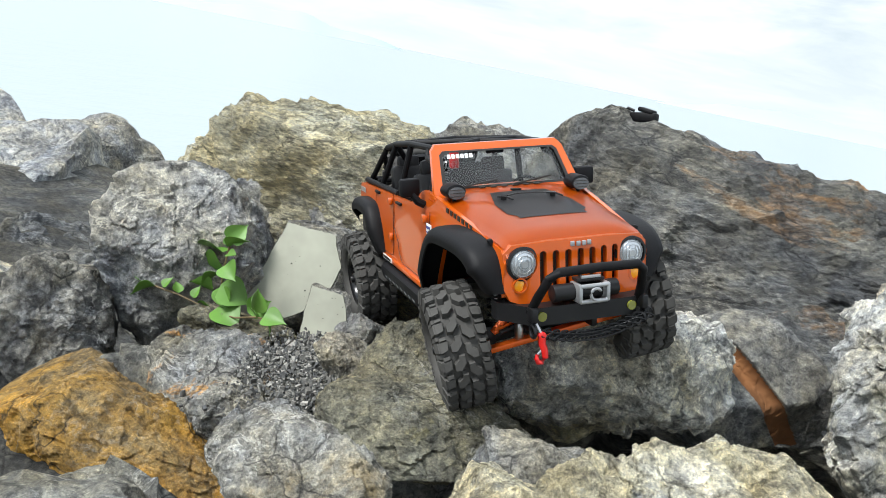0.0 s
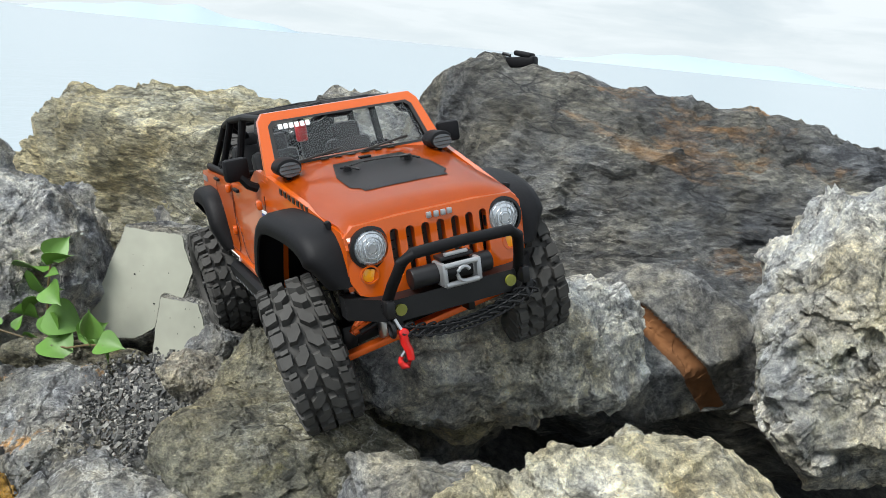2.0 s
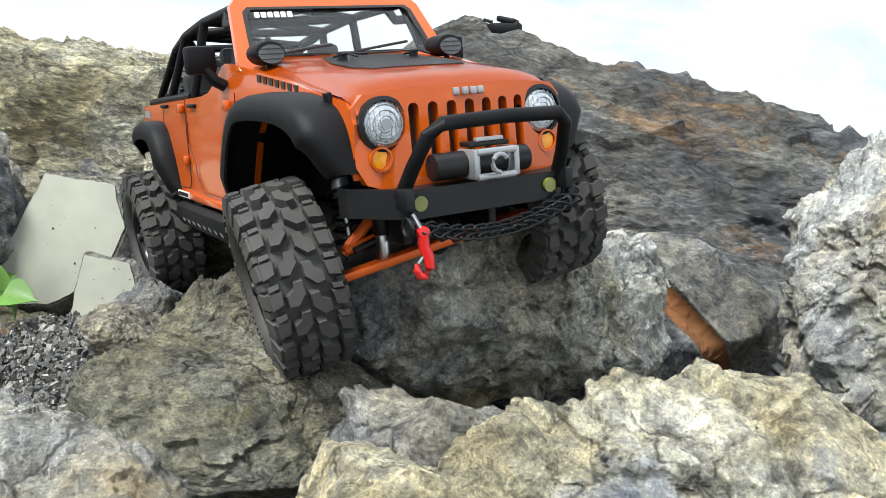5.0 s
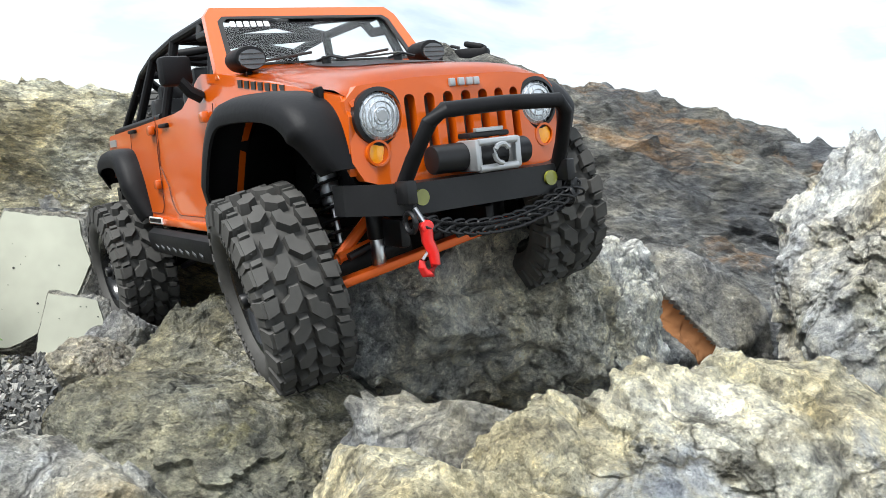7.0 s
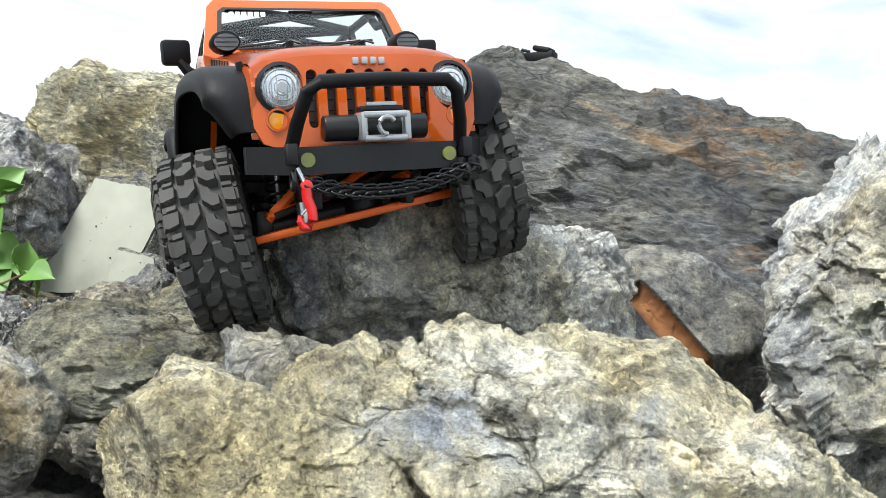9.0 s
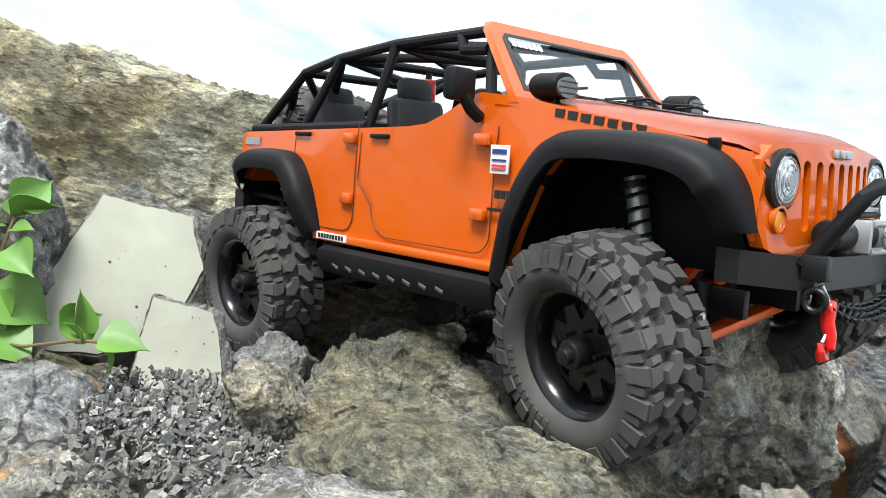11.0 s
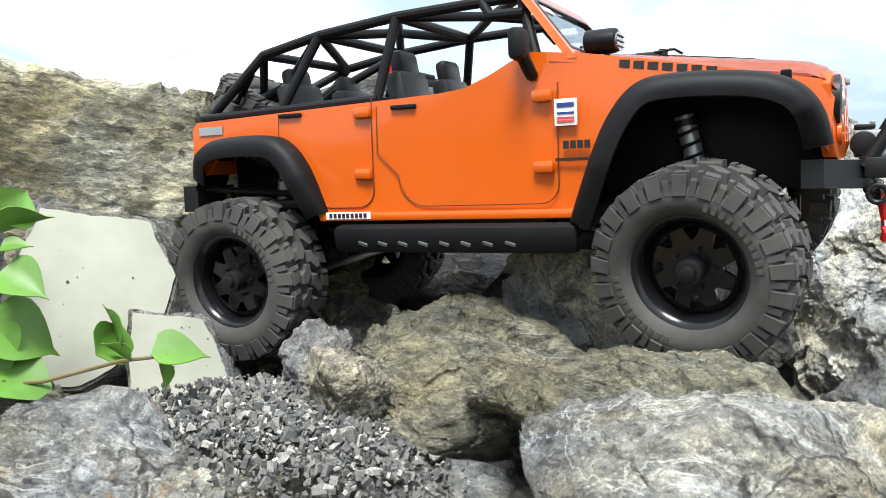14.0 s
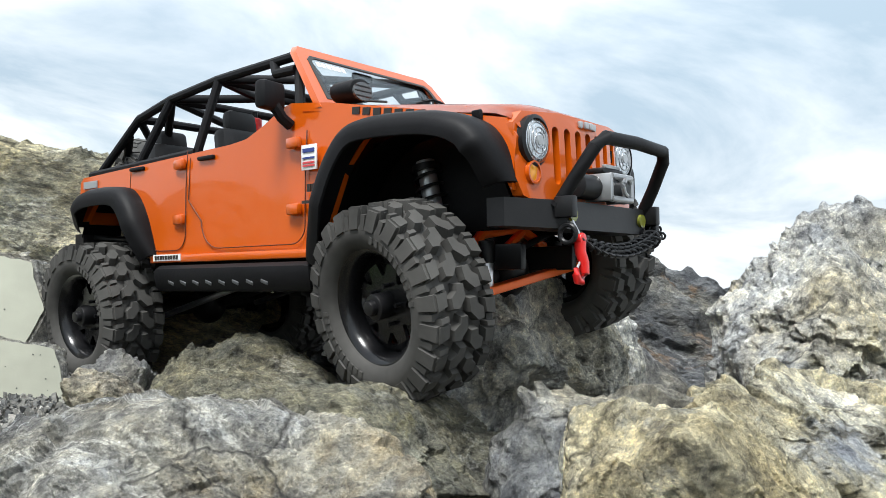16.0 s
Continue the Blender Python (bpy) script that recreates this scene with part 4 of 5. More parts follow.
for k in range(4):
    part("badge", box((0.3842 - 0.001 * abs(k - 1.5), -0.008 + 0.0053 * k, 0.1515), (0.0022, 0.0038, 0.0042), 0.0006), SILVER, grille, "small silver badge as plain blocks")
for yy in (-0.052, 0.052):
    hl = part("headlight", lathe([(0.0128, 0.003), (0.0150, 0.002), (0.0150, -0.002), (0.0128, -0.003)], 36), SATIN, truck, "round clear headlight in a black ring")
    hl.matrix_basis = pose(0.3775, yy, 0.137, 0, 0, 90)
    dome = bmesh.new()
    bmesh.ops.create_uvsphere(dome, u_segments=28, v_segments=12, radius=0.0130)
    shift(dome, Matrix.Diagonal((1, 0.32, 1, 1)))
    part("lens", dome, LENS, hl, "ribbed clear lens")
    for rr in (0.0045, 0.0075, 0.0105):
        part("lens_ring", tube([(rr * math.cos(a), -0.0042 * (1 - (rr / 0.0135) ** 2) ** 0.5 - 0.0001, rr * math.sin(a)) for a in [i * math.tau / 28 for i in range(28)]], 0.00035, 6, True), SILVER, hl)
    for u in (-0.009, -0.006, -0.003, 0.003, 0.006, 0.009):
        hh = 0.0122 * (1 - (u / 0.0130) ** 2) ** 0.5
        part("lens_rib", tube([(u, -0.0042 * max(0.04, 1 - (u * u + z * z) / 0.0130 ** 2) ** 0.5 - 0.0001, z) for z in (-hh, -hh / 2, 0, hh / 2, hh)], 0.0003, 6), SILVER, hl)
    part("bulb", disc((0, -0.0042, 0), 0.003, 0.001, "y", 14), SILVER, hl)
for yy in (-0.0555, 0.0555):
    turn_l = part("turn_signal", disc((0.3775, yy, 0.1185), 0.0056, 0.004, "x", 24, 0.0012), AMBER, truck, "round amber turn signal")
    part("bezel", lathe([(0.0056, 0.001), (0.0068, 0.0006), (0.0068, -0.002), (0.0056, -0.002)], 24), PAINT, turn_l).matrix_basis = pose(0.3785, yy, 0.1185, 0, 0, 90)

# windshield
def ws(u, v, w):
    """Across and up the raked windshield plane."""
    return (0.224 - 0.036 * v / 0.046 + w, u * (1 - 0.10 * v / 0.046), 0.176 + v)


frame_o = [(-0.081, -0.004), (-0.080, 0.040), (-0.075, 0.046), (0.075, 0.046), (0.080, 0.040), (0.081, -0.004)]
frame_i = [(-0.071, 0.004), (-0.071, 0.036), (-0.067, 0.0395), (0.067, 0.0395), (0.071, 0.036), (0.071, 0.004)]
wsf = part("windshield_frame", slab(frame_o, [frame_i], 0.006, ws), PAINT, truck)
part("seal", slab([(u * 1.005, v) for u, v in frame_i], [[(u * 0.955, 0.0218 + (v - 0.0218) * 0.9) for u, v in frame_i]], 0.002, lambda u, v, w: ws(u, v, w + 0.0045)), INK, wsf, "black rubber seal")
pane = part("windshield_glass", slab([(u * 0.99, v) for u, v in frame_i], [], 0.001, lambda u, v, w: ws(u, v, w + 0.003)), GLASS, wsf, "clear windshield")
pane.visible_shadow = False
for k in range(6):
    part("print", slab(rounded(0.004, 0.004, 0.0006, -0.060 + 0.0052 * k, 0.034), [], 0.0004, lambda u, v, w: ws(u, v, w + 0.0046)), WHITE, wsf, "white windshield lettering as plain blocks", 0)
part("rear_view_mirror", box((0.190, 0, 0.212), (0.004, 0.020, 0.006), 0.0015), BLACK, truck)
for yy, y2 in ((-0.055, -0.012), (0.005, 0.048)):
    part("wiper", tube([(0.2285, yy, 0.1815), (0.2265, y2, 0.187)], 0.0010, 6), INK, wsf)

# interior
part("tub_floor", box((0.085, 0, 0.086), (0.30, 0.160, 0.006), 0.001), BLACK, truck)
part("firewall", box((0.222, 0, 0.13), (0.005, 0.155, 0.09), 0.001), BLACK, truck)
part("tailgate", box((-0.068, 0, 0.130), (0.005, 0.158, 0.040), 0.0015), PAINT, truck)
part("dashboard", box((0.205, 0, 0.164), (0.030, 0.150, 0.018), 0.005), BLACK, truck, "black moulded dashboard")
for xx, hh in ((0.125, 1.0), (0.03, 0.95)):
    for yy in (-0.038, 0.038):
        st = part("seat", box((xx, yy, 0.112), (0.045, 0.048, 0.020), 0.006), SATIN, truck, "black bucket seat")
        part("backrest", box((xx - 0.028, yy, 0.148), (0.016, 0.046, 0.062 * hh), 0.006, (0, -10, 0)), SATIN, st)
        part("headrest", box((xx - 0.034, yy, 0.184 * (0.5 + 0.5 * hh)), (0.012, 0.028, 0.020), 0.005, (0, -10, 0)), SATIN, st)
    part("belt_bar", tube([(xx - 0.045, -0.075, 0.158), (xx - 0.045, 0.075, 0.158)], 0.003, 8), BLACK, truck)
ext = part("fire_extinguisher", disc((0.062, 0.0, 0.188), 0.006, 0.020, "z", 16, 0.002), RED, truck, "small red fire extinguisher")
part("valve", disc((0.062, 0, 0.200), 0.0025, 0.006, "z", 10), SATIN, ext)
wheel_ring = tube([(0.180 + 0.004 * math.sin(a), 0.038 + 0.017 * math.cos(a), 0.166 + 0.015 * math.sin(a)) for a in [i * math.tau / 20 for i in range(20)]], 0.0018, 6, True)
part("steering_wheel", wheel_ring, BLACK, truck)

# roll cage
cage_bars = []
for s in (-1, 1):
    a0, a1, a2, a3 = (0.192, s * 0.064, 0.217), (0.100, s * 0.064, 0.214), (0.035, s * 0.063, 0.208), (-0.018, s * 0.060, 0.199)
    cage_bars += [[a0, a1, a2, a3], [a3, (-0.066, s * 0.070, 0.153)], [a1, (0.088, s * 0.076, 0.156)], [a2, (0.006, s * 0.076, 0.153)],
                  [(-0.03, s * 0.062, 0.186), (-0.055, s * 0.05, 0.165)], [a0, (0.205, s * 0.075, 0.176)], [(0.165, s * 0.064, 0.216), (0.172, s * 0.068, 0.206), (0.196, s * 0.070, 0.205)],
                  [a2, (-0.015, s * 0.035, 0.178), (-0.060, s * 0.05, 0.156)]]
cage_bars += [[(0.100, -0.064, 0.214), (0.100, 0.064, 0.214)], [(0.035, -0.063, 0.208), (0.035, 0.063, 0.208)], [(-0.018, -0.060, 0.199), (-0.018, 0.060, 0.199)],
              [(0.192, -0.064, 0.217), (0.145, 0, 0.218), (0.192, 0.064, 0.217)], [(0.100, -0.064, 0.214), (0.145, 0, 0.218), (0.100, 0.064, 0.214)],
              [(0.100, -0.064, 0.214), (0.068, 0, 0.214), (0.100, 0.064, 0.214)], [(0.035, -0.063, 0.208), (0.068, 0, 0.214), (0.035, 0.063, 0.208)],
              [(0.035, -0.063, 0.208), (-0.018, 0.060, 0.199)], [(-0.018, -0.060, 0.199), (-0.066, 0.0, 0.160), (-0.018, 0.060, 0.199)], [(-0.066, -0.070, 0.153), (-0.066, 0.070, 0.153)],
              [(-0.066, -0.076, 0.153), (0.090, -0.078, 0.157)], [(-0.066, 0.076, 0.153), (0.090, 0.078, 0.157)]]
for pts in cage_bars:
    part("cage_tube", tube(pts, 0.0036, 10), BLACK, truck, "matt black roll-cage tube")

# bumper, bull bar, winch, hook, chain
bmp_o = [(-0.074, 0.362), (-0.074, 0.374), (-0.048, 0.396), (0.048, 0.396), (0.074, 0.374), (0.074, 0.362), (0.056, 0.370), (-0.056, 0.370)]
bumper = part("front_bumper", slab(bmp_o, [], 0.016, lambda u, v, w: (v - 0.10 * max(0, abs(u) - 0.05), u, 0.086 + w + 0.08 * max(0, abs(u) - 0.05))), SATIN, truck, "angular black steel front bumper")
for yy in (-0.043, 0.043):
    part("fog_lamp", disc((0.3968, yy, 0.0945), 0.0042, 0.002, "x", 20), YELLOW, bumper, "yellow-green fog lens")
    part("d_ring", tube([(0.399 + 0.005 * math.sin(a), yy * 1.22, 0.087 + 0.005 * math.cos(a) - 0.004) for a in [i * math.tau / 16 for i in range(16)]], 0.0015, 8, True), SATIN, bumper, "black shackle")
    part("mount", box((0.398, yy * 1.22, 0.098), (0.012, 0.006, 0.012), 0.001), SATIN, bumper)
bar_pts = [(0.392, -0.052, 0.098), (0.402, -0.049, 0.114), (0.412, -0.044, 0.131), (0.415, -0.037, 0.1365), (0.4155, 0, 0.1375), (0.415, 0.037, 0.1365), (0.412, 0.044, 0.131), (0.402, 0.049, 0.114), (0.392, 0.052, 0.098)]
part("bull_bar", tube(bar_pts, 0.0040, 12), BLACK, bumper, "black tube bull bar")
winch = part("winch", disc((0.392, -0.001, 0.112), 0.0075, 0.062, "y", 24, 0.001), SATIN, truck, "silver and black winch on the bumper")
for yy in (-0.0105, 0.0155):
    part("drum_plate", box((0.396, yy, 0.112), (0.018, 0.004, 0.0165), 0.0012), SILVER, winch, "silver winch end plate")
part("top_plate", box((0.393, 0.002, 0.1225), (0.012, 0.026, 0.003), 0.001), SATIN, winch)
part("top_print", box((0.3975, 0.002, 0.1250), (0.003, 0.018, 0.0022), 0.0004), SILVER, winch, "bar of silver print")
for zz in (0.1050, 0.1185):
    part("roller", disc((0.404, 0.002, zz), 0.0020, 0.025, "y", 12), SILVER, winch)
part("cable_hook", tube([(0.408 , 0.002 + 0.005 * math.cos(a), 0.112 + 0.005 * math.sin(a)) for a in [radians(x) for x in range(30, 300, 30)]], 0.0014, 8), SILVER, winch)
hook = part("tow_hook", tube([(0.403, -0.046, 0.079), (0.403, -0.046, 0.073), (0.404, -0.044, 0.067), (0.404, -0.0435, 0.061), (0.403, -0.046, 0.0565), (0.403, -0.0495, 0.057), (0.403, -0.051, 0.0605), (0.403, -0.050, 0.0635)], lambda t: 0.0034 - 0.0014 * t, 12), RED, truck, "red enamelled tow hook")
part("hook_eye", disc((0.403, -0.046, 0.080), 0.0036, 0.005, "x", 16, 0.001), RED, hook)
part("latch", tube([(0.403, -0.044, 0.070), (0.403, -0.050, 0.064)], 0.0008, 6), STEEL, hook, "steel latch")
part("swivel", tube([(0.400, -0.050, 0.090), (0.403, -0.047, 0.082)], 0.0014, 8), STEEL, hook)
LINK = tube([(0.0030 * math.cos(a) + 0.0016 * (1 if math.cos(a) > 0 else -1), 0.0021 * math.sin(a), 0) for a in [i * math.tau / 14 for i in range(14)]], 0.0008, 6, True)
LINK_ME = finish(LINK, "chain_link", SATIN)
chain = tagged(new("chain"), "dark steel tow chain slung below the bumper")
chain.parent = truck
for strand in range(2):
    for k in range(26):
        t = k / 25
        y = -0.044 + 0.100 * t
        z = 0.0835 - 0.010 * (1 - (2 * t - 1) ** 2) - 0.004 * strand + 0.006 * t
        slope = math.degrees(math.atan2(0.056 * (2 * t - 1) + 0.006, 0.100))
        lk = new("chain_link", LINK_ME)
        lk.parent, lk.matrix_basis = chain, pose(0.400 + 0.003 * strand, y, z, 90 * (k % 2) + 30 * strand, -slope * 0, 90 + 0) @ pose(0, 0, 0, 0, -slope, 0)
part("chain_anchor", box((0.398, 0.056, 0.088), (0.008, 0.006, 0.010), 0.001), SATIN, chain)

# chassis, axles, links, shocks
for s in (-1, 1):
    part("frame_rail", box((0.140, s * 0.030, 0.072), (0.43, 0.006, 0.016), 0.0012), SATIN, truck, "black frame rail")
part("skid_plate", box((0.150, 0, 0.060), (0.09, 0.062, 0.010), 0.003), SATIN, truck)
part("gearbox", box((0.165, 0, 0.076), (0.07, 0.045, 0.030), 0.004), BLACK, truck)
part("motor", disc((0.215, 0.005, 0.078), 0.018, 0.05, "x", 24, 0.002), SATIN, truck)
part("rear_bumper", slab([(-0.080, -0.078), (-0.080, -0.092), (-0.03, -0.102), (0.03, -0.102), (0.080, -0.092), (0.080, -0.078)], [], 0.020, lambda u, v, w: (v + 0.004, u, 0.082 + w)), SATIN, truck, "black rear bumper")
for s in (-1, 1):
    part("bumper_bar", tube([(-0.085, s * 0.07, 0.100), (0.02, s * 0.055, 0.092)], 0.0025, 8), SATIN, truck)
    part("tail_lamp", box((-0.0715, s * 0.070, 0.128), (0.004, 0.010, 0.014), 0.001), RED, truck, "red tail lamp")
    slider = part("rock_slider", box((0.146, s * 0.0885, 0.0615), (0.178, 0.013, 0.020), 0.0058, (s * -12, 0, 0)), BLACK, truck, "black rock slider with a row of slots")
    part("slider_nose", tube([(0.226, s * 0.0885, 0.0610), (0.240, s * 0.080, 0.0590), (0.252, s * 0.066, 0.0580)], 0.0062, 10), BLACK, slider)
    for k in range(8):
        part("slot", box((0.082 + 0.0155 * k, s * 0.0943, 0.0582), (0.0075, 0.0014, 0.0026), 0.0006, (s * -12, 18, 0)), MESH, slider, "grey slot in the slider", 0)
    part("slider_arm", tube([(0.09, s * 0.09, 0.064), (0.09, s * 0.03, 0.068)], 0.003, 8), SATIN, slider)
    part("slider_arm", tube([(0.20, s * 0.09, 0.064), (0.20, s * 0.03, 0.068)], 0.003, 8), SATIN, slider)


WHEELS = {("front", -1): (0.305, -0.088, 0.046), ("front", 1): (0.318, 0.088, 0.077), ("rear", -1): (-0.022, -0.092, 0.033), ("rear", 1): (-0.010, 0.090, 0.045)}


def axle(end):
    a, b = Vector(WHEELS[end, -1]), Vector(WHEELS[end, 1])
    d = b - a
    fwd = 1 if end == "front" else -1
    ax = part("axle", tube([a + d * 0.16, a + d * 0.84], 0.0078, 14), SATIN, truck, f"black {end} axle")
    dif = bmesh.new()
    bmesh.ops.create_uvsphere(dif, u_segments=24, v_segments=14, radius=0.0185)
    shift(dif, Matrix.Translation(a.lerp(b, 0.55)) @ Matrix.Diagonal((1.0, 0.8, 1.0, 1)))
    part("differential", dif, SATIN, ax, "round black differential housing")
    for t in (0.17, 0.83):
        part("knuckle", box(a + d * t, (0.022, 0.012, 0.026), 0.003), SATIN, ax)
    off = Vector((0.024 * fwd, 0, -0.004))
    if end == "front":
        q = a.lerp(b, 0.12) + off
        r = a.lerp(b, 0.88) + off
        ang = math.degrees(math.atan2(r.z - q.z, r.y - q.y))
        part("tie_bar", box((q + r) / 2, (0.010, (r - q).length, 0.0052), 0.001, (ang, 0, -math.degrees(math.atan2(r.x - q.x, r.y - q.y)))), ORANGE_METAL, ax, "flat orange steering bar")
        c1, c2 = a.lerp(b, 0.18), a.lerp(b, 0.58)
        up = Vector((0.010, 0, 0.030))
        part("truss", tube([c1 + Vector((0.010, 0, 0.006)), c1.lerp(c2, 0.45) + up, c2 + up * 0.95, c2.lerp(b, 0.35) + Vector((0.010, 0, 0.012))], 0.0036, 8), ORANGE_METAL, ax, "orange axle truss")
        part("truss", tube([c1 + Vector((0.014, 0, 0.008)), c1.lerp(c2, 0.55) + Vector((0.014, 0, 0.012)), c2 + Vector((0.012, 0, 0.026))], 0.0030, 8), ORANGE_METAL, ax, "orange axle truss")
        part("servo", box(a.lerp(b, 0.50) + Vector((-0.004, 0, 0.022)), (0.020, 0.040, 0.020), 0.002), BLACK, ax)
        part("panhard_stub", disc(a.lerp(b, 0.30) + Vector((0.022, 0, 0.006)), 0.0042, 0.020, "z", 12, 0.0008), STEEL, ax, "bright steel stub")
        part("panhard_sleeve", disc(a.lerp(b, 0.30) + Vector((0.022, 0, 0.020)), 0.0052, 0.014, "z", 12, 0.0008), SATIN, ax)
        part("drag_link", tube([a.lerp(b, 0.20) + Vector((0.020, 0, 0.008)), a.lerp(b, 0.75) + Vector((0.012, 0, 0.020))], 0.0024, 8), SATIN, ax)
    for s, w in ((-1, a), (1, b)):
        k = Vector((w.x, s * 0.050, w.z))
        part("link", tube([k + Vector((-0.01 * fwd, 0, -0.006)), Vector((0.150 + 0.05 * fwd, s * 0.034, 0.058))], 0.0027, 8), STEEL if end == "rear" else SATIN, ax)
        part("link", tube([k + Vector((-0.004 * fwd, -s * 0.020, 0.014)), Vector((0.150 + 0.04 * fwd, s * 0.022, 0.074))], 0.0025, 8), SATIN, ax)
        foot, head = k + Vector((0.004 * fwd, -s * 0.004, 0.008)), Vector((w.x - 0.014 * fwd, s * 0.046, 0.134))
        sd = (head - foot)
        sh = part("shock", tube([foot + sd * 0.45, head], 0.0062, 14), SILVER, truck, "coil-over shock absorber with a silver body")
        part("shaft", tube([foot, foot + sd * 0.5], 0.0020, 8), STEEL, sh)
        u = sd.normalized().orthogonal().normalized()
        v = sd.normalized().cross(u)
        turns, n = 9, 110
        coil = tube([foot + sd * (0.06 + 0.84 * i / n) + 0.0088 * (math.cos(turns * math.tau * i / n) * u + math.sin(turns * math.tau * i / n) * v) for i in range(n + 1)], 0.0011, 6)
        part("spring", coil, SATIN, sh, "black coil spring")
        for f in (0.06, 0.92):
            part("cap", tube([foot + sd * f, foot + sd * (f + 0.05)], 0.0092, 14), SATIN, sh)
    return ax


axle("front")
axle("rear")
part("drive_shaft", tube([(0.29, 0.010, 0.054), (0.19, 0.0, 0.066)], 0.004, 10), SATIN, truck)
part("drive_shaft", tube([(0.01, 0.004, 0.040), (0.12, 0.0, 0.064)], 0.004, 10), SATIN, truck)

# wheels: knobbly tyres on black steel rims
R, W = 0.0595, 0.0235
TYRE = finish(lathe([(0.0338, W * 0.80), (0.0362, W * 0.92), (0.0410, W * 1.04), (0.0470, W * 1.02), (0.0515, W * 0.90), (0.0535, W * 0.70), (0.0540, 0), (0.0535, -W * 0.70), (0.0515, -W * 0.90), (0.0470, -W * 1.02),
                    (0.0410, -W * 1.04), (0.0362, -W * 0.92), (0.0338, -W * 0.80), (0.0350, 0)], 64), "tyre", RUBBER, 50)
bm = bmesh.new()
LUGS = 21


def lug(bm, outline, low, high, place, taper=0.86):
    """A tread block: an outline in the tread's plane, raised from low to high."""
    cx, cy = (sum(p[k] for p in outline) / len(outline) for k in (0, 1))
    a = [bm.verts.new(place @ Vector((x, y, low))) for x, y in outline]
    b = [bm.verts.new(place @ Vector((cx + (x - cx) * taper, cy + (y - cy) * taper, high))) for x, y in outline]
    n = len(outline)
    for i in range(n):
        bm.faces.new((a[i], a[(i + 1) % n], b[(i + 1) % n], b[i]))
    bm.faces.new(b)
    bm.faces.new(a[::-1])


for k in range(LUGS):
    for s in (-1, 1):
        a = (k + (0.0 if s < 0 else 0.5)) * 360 / LUGS
        spin = pose(0, 0, 0, 0, a, 0)
        # hooked centre block and a broad shoulder block that folds down the sidewall
        lug(bm, [(x, s * y) for x, y in ((-0.0075, 0.0005), (0.0010, 0.0005), (0.0075, 0.0065), (0.0068, 0.0120), (0.0000, 0.0120), (-0.0035, 0.0070), (-0.0078, 0.0062))], 0.0520, 0.0594, spin)
        lug(bm, [(x, s * y) for x, y in ((-0.0050, 0.0128), (0.0040, 0.0138), (0.0062, 0.0215), (-0.0042, 0.0215))], 0.0510, 0.0586, spin)
        lug(bm, [(x, s * y) for x, y in ((0.0085, 0.0136), (0.0118, 0.0140), (0.0128, 0.0205), (0.0092, 0.0205))], 0.0510, 0.0580, spin)
        lug(bm, [(-0.0043, -0.0062), (0.0043, -0.0062), (0.0052, 0.0072), (-0.0046, 0.0072)], -0.0035, 0.0022, spin @ pose(0, s * W * 0.93, 0.0510, s * -78, 0, 0))
        lug(bm, [(-0.0020, -0.0048), (0.0020, -0.0048), (0.0022, 0.0050), (-0.0022, 0.0050)], -0.0035, 0.0012, spin @ pose(0, 0, 0, 0, 180 / LUGS, 0) @ pose(0, s * W * 0.95, 0.0500, s * -80, 0, 0))
TREAD = finish(bm, "tread", RUBBER, 30)
PRINT_ME = finish(box((0, 0, 0), (0.0026, 0.0010, 0.0040)), "sidewall_print", RUBBER, 0)
RIM_ME = finish(lathe([(0.0300, 0.0185), (0.0318, 0.0190), (0.0318, 0.0175), (0.0285, 0.0160), (0.0275, 0.004), (0.0268, -0.006), (0.0285, -0.0165), (0.0318, -0.0180), (0.0318, -0.0195), (0.0296, -0.0190), (0.0262, -0.0150), (0.0255, -0.004), (0.0262, 0.004), (0.0270, 0.0160)], 48), "rim", RIM, 40)
holes = []
for k in range(8):
    a = math.tau * k / 8
    holes.append([(r * math.cos(a + b), r * math.sin(a + b)) for r, b in ((0.0150, -0.06), (0.0215, -0.22), (0.0220, 0.0), (0.0215, 0.22), (0.0150, 0.06))][::1])
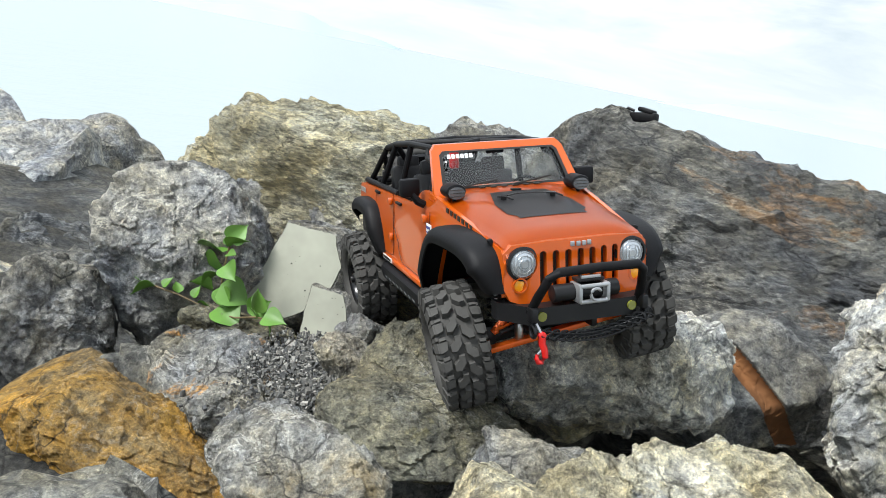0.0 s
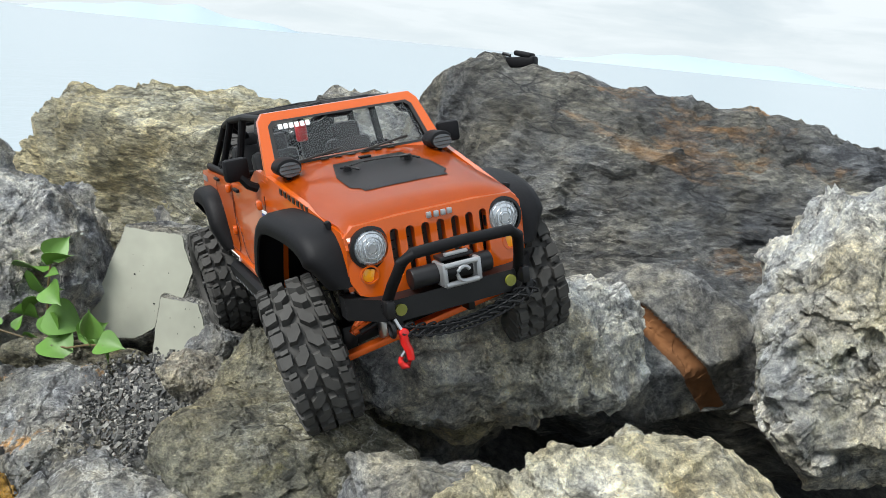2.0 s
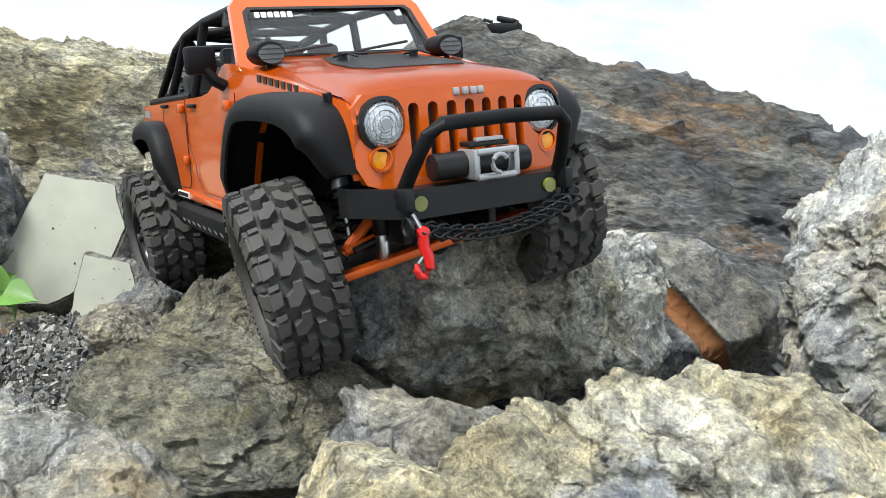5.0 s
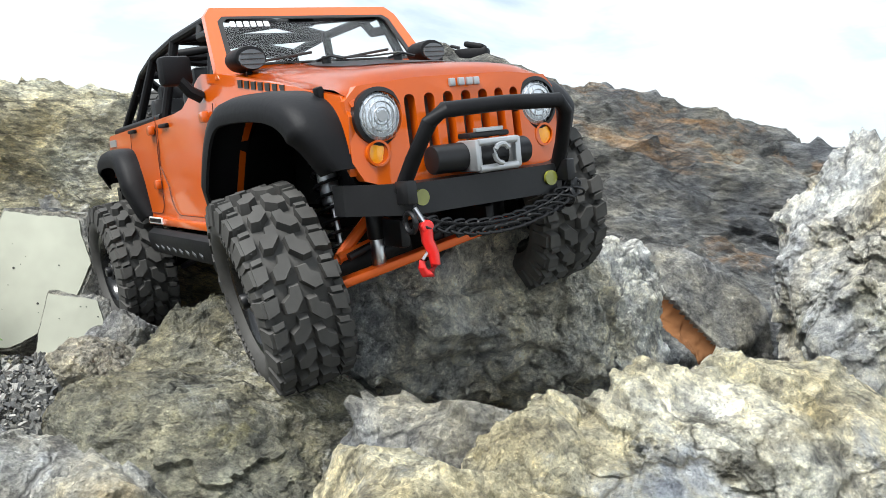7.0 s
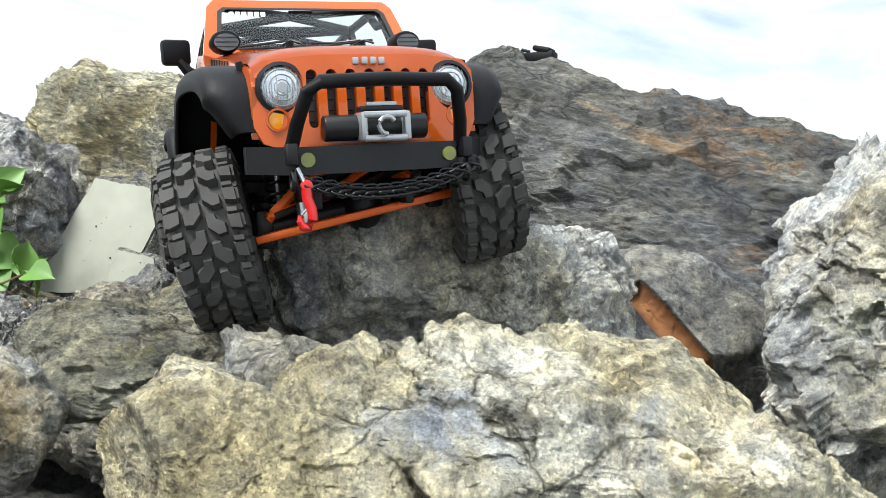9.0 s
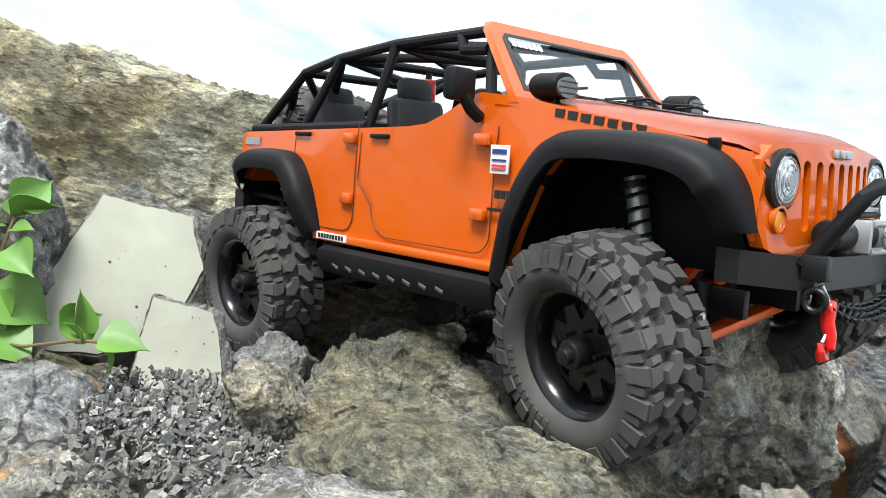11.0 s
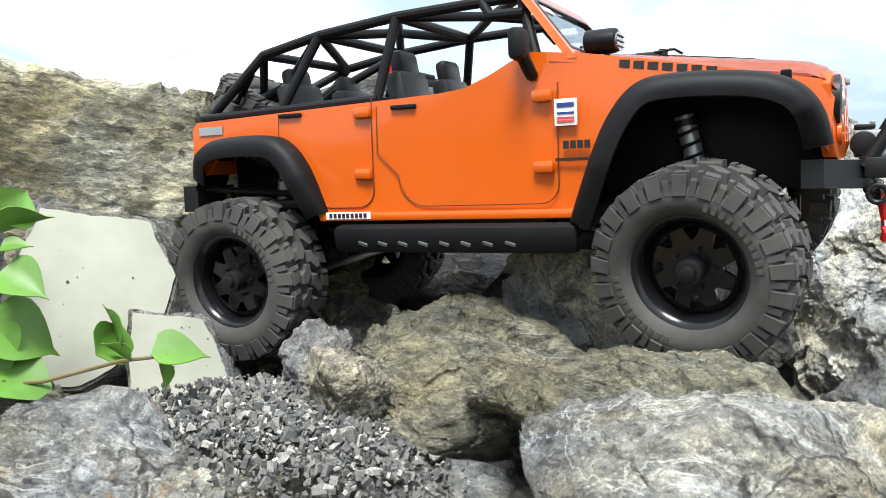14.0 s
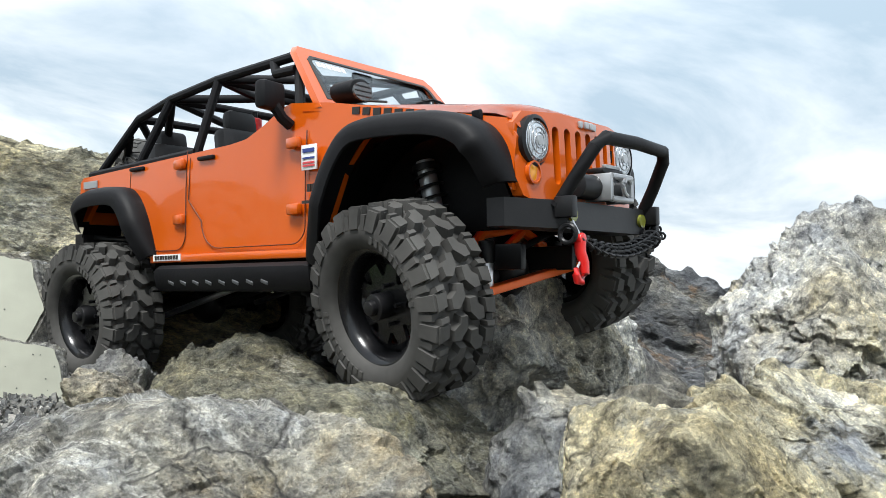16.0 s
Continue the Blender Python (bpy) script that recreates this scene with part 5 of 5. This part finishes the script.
DISC_ME = finish(slab(circle(0, 0, 0.0262, 40), holes, 0.003, lambda u, v, w: (u, -0.0085 + w + 0.12 * (math.hypot(u, v) > 0.0235) * 0.03, v)), "wheel_disc", RIM, 30)
hub = disc((0, -0.013, 0), 0.0078, 0.012, "y", 20, 0.0012)
disc((0, -0.020, 0), 0.0045, 0.006, "y", 12, 0.0008, hub)
HUB_ME = finish(hub, "hub", SATIN, 35)
NUT_ME = finish(disc((0, 0, 0), 0.0013, 0.004, "y", 6), "lug_nut", SATIN, 0)
for me in (RIM_ME, DISC_ME):
    me.transform(Matrix.Diagonal((1.13, 1, 1.13, 1)))
for (end, s), at in WHEELS.items():
    wh = new("wheel", RIM_ME)
    wh.parent = truck
    tagged(wh, "black steel wheel with a knobbly mud tyre")
    a, b = Vector(WHEELS[end, -1]), Vector(WHEELS[end, 1])
    lean = math.degrees(math.atan2(b.z - a.z, b.y - a.y))
    steer = -9 if end == "front" else 0
    wh.matrix_basis = pose(*at, lean, 0, steer + (0 if s < 0 else 180)) if s < 0 else pose(*at, lean, 0, steer) @ pose(0, 0, 0, 0, 0, 180)
    for nm, me in (("tyre", TYRE), ("tread", TREAD), ("wheel_disc", DISC_ME), ("hub", HUB_ME)):
        o = new(nm, me)
        o.parent = wh
    for k in range(11):
        for base in (20, 200):
            o = new("sidewall_print", PRINT_ME)
            o.parent, o.matrix_basis = wh, pose(0, 0, 0, 0, base + 6.5 * k, 0) @ pose(0, -W * 1.035, 0.0415)
    for k in range(5):
        o = new("lug_nut", NUT_ME)
        o.parent = wh
        o.matrix_basis = pose(0.0118 * math.cos(k * math.tau / 5), -0.0105, 0.0118 * math.sin(k * math.tau / 5))

# spare wheel lying behind the rear seats
sp = new("spare_wheel", RIM_ME)
sp.parent = truck
tagged(sp, "spare wheel with a knobbly tyre")
sp.matrix_basis = pose(-0.048, 0, 0.150, 0, 0, 0) @ pose(0, 0, 0, 62, 0, -90)
for nm, me in (("tyre", TYRE), ("tread", TREAD), ("wheel_disc", DISC_ME)):
    o = new(nm, me)
    o.parent = sp
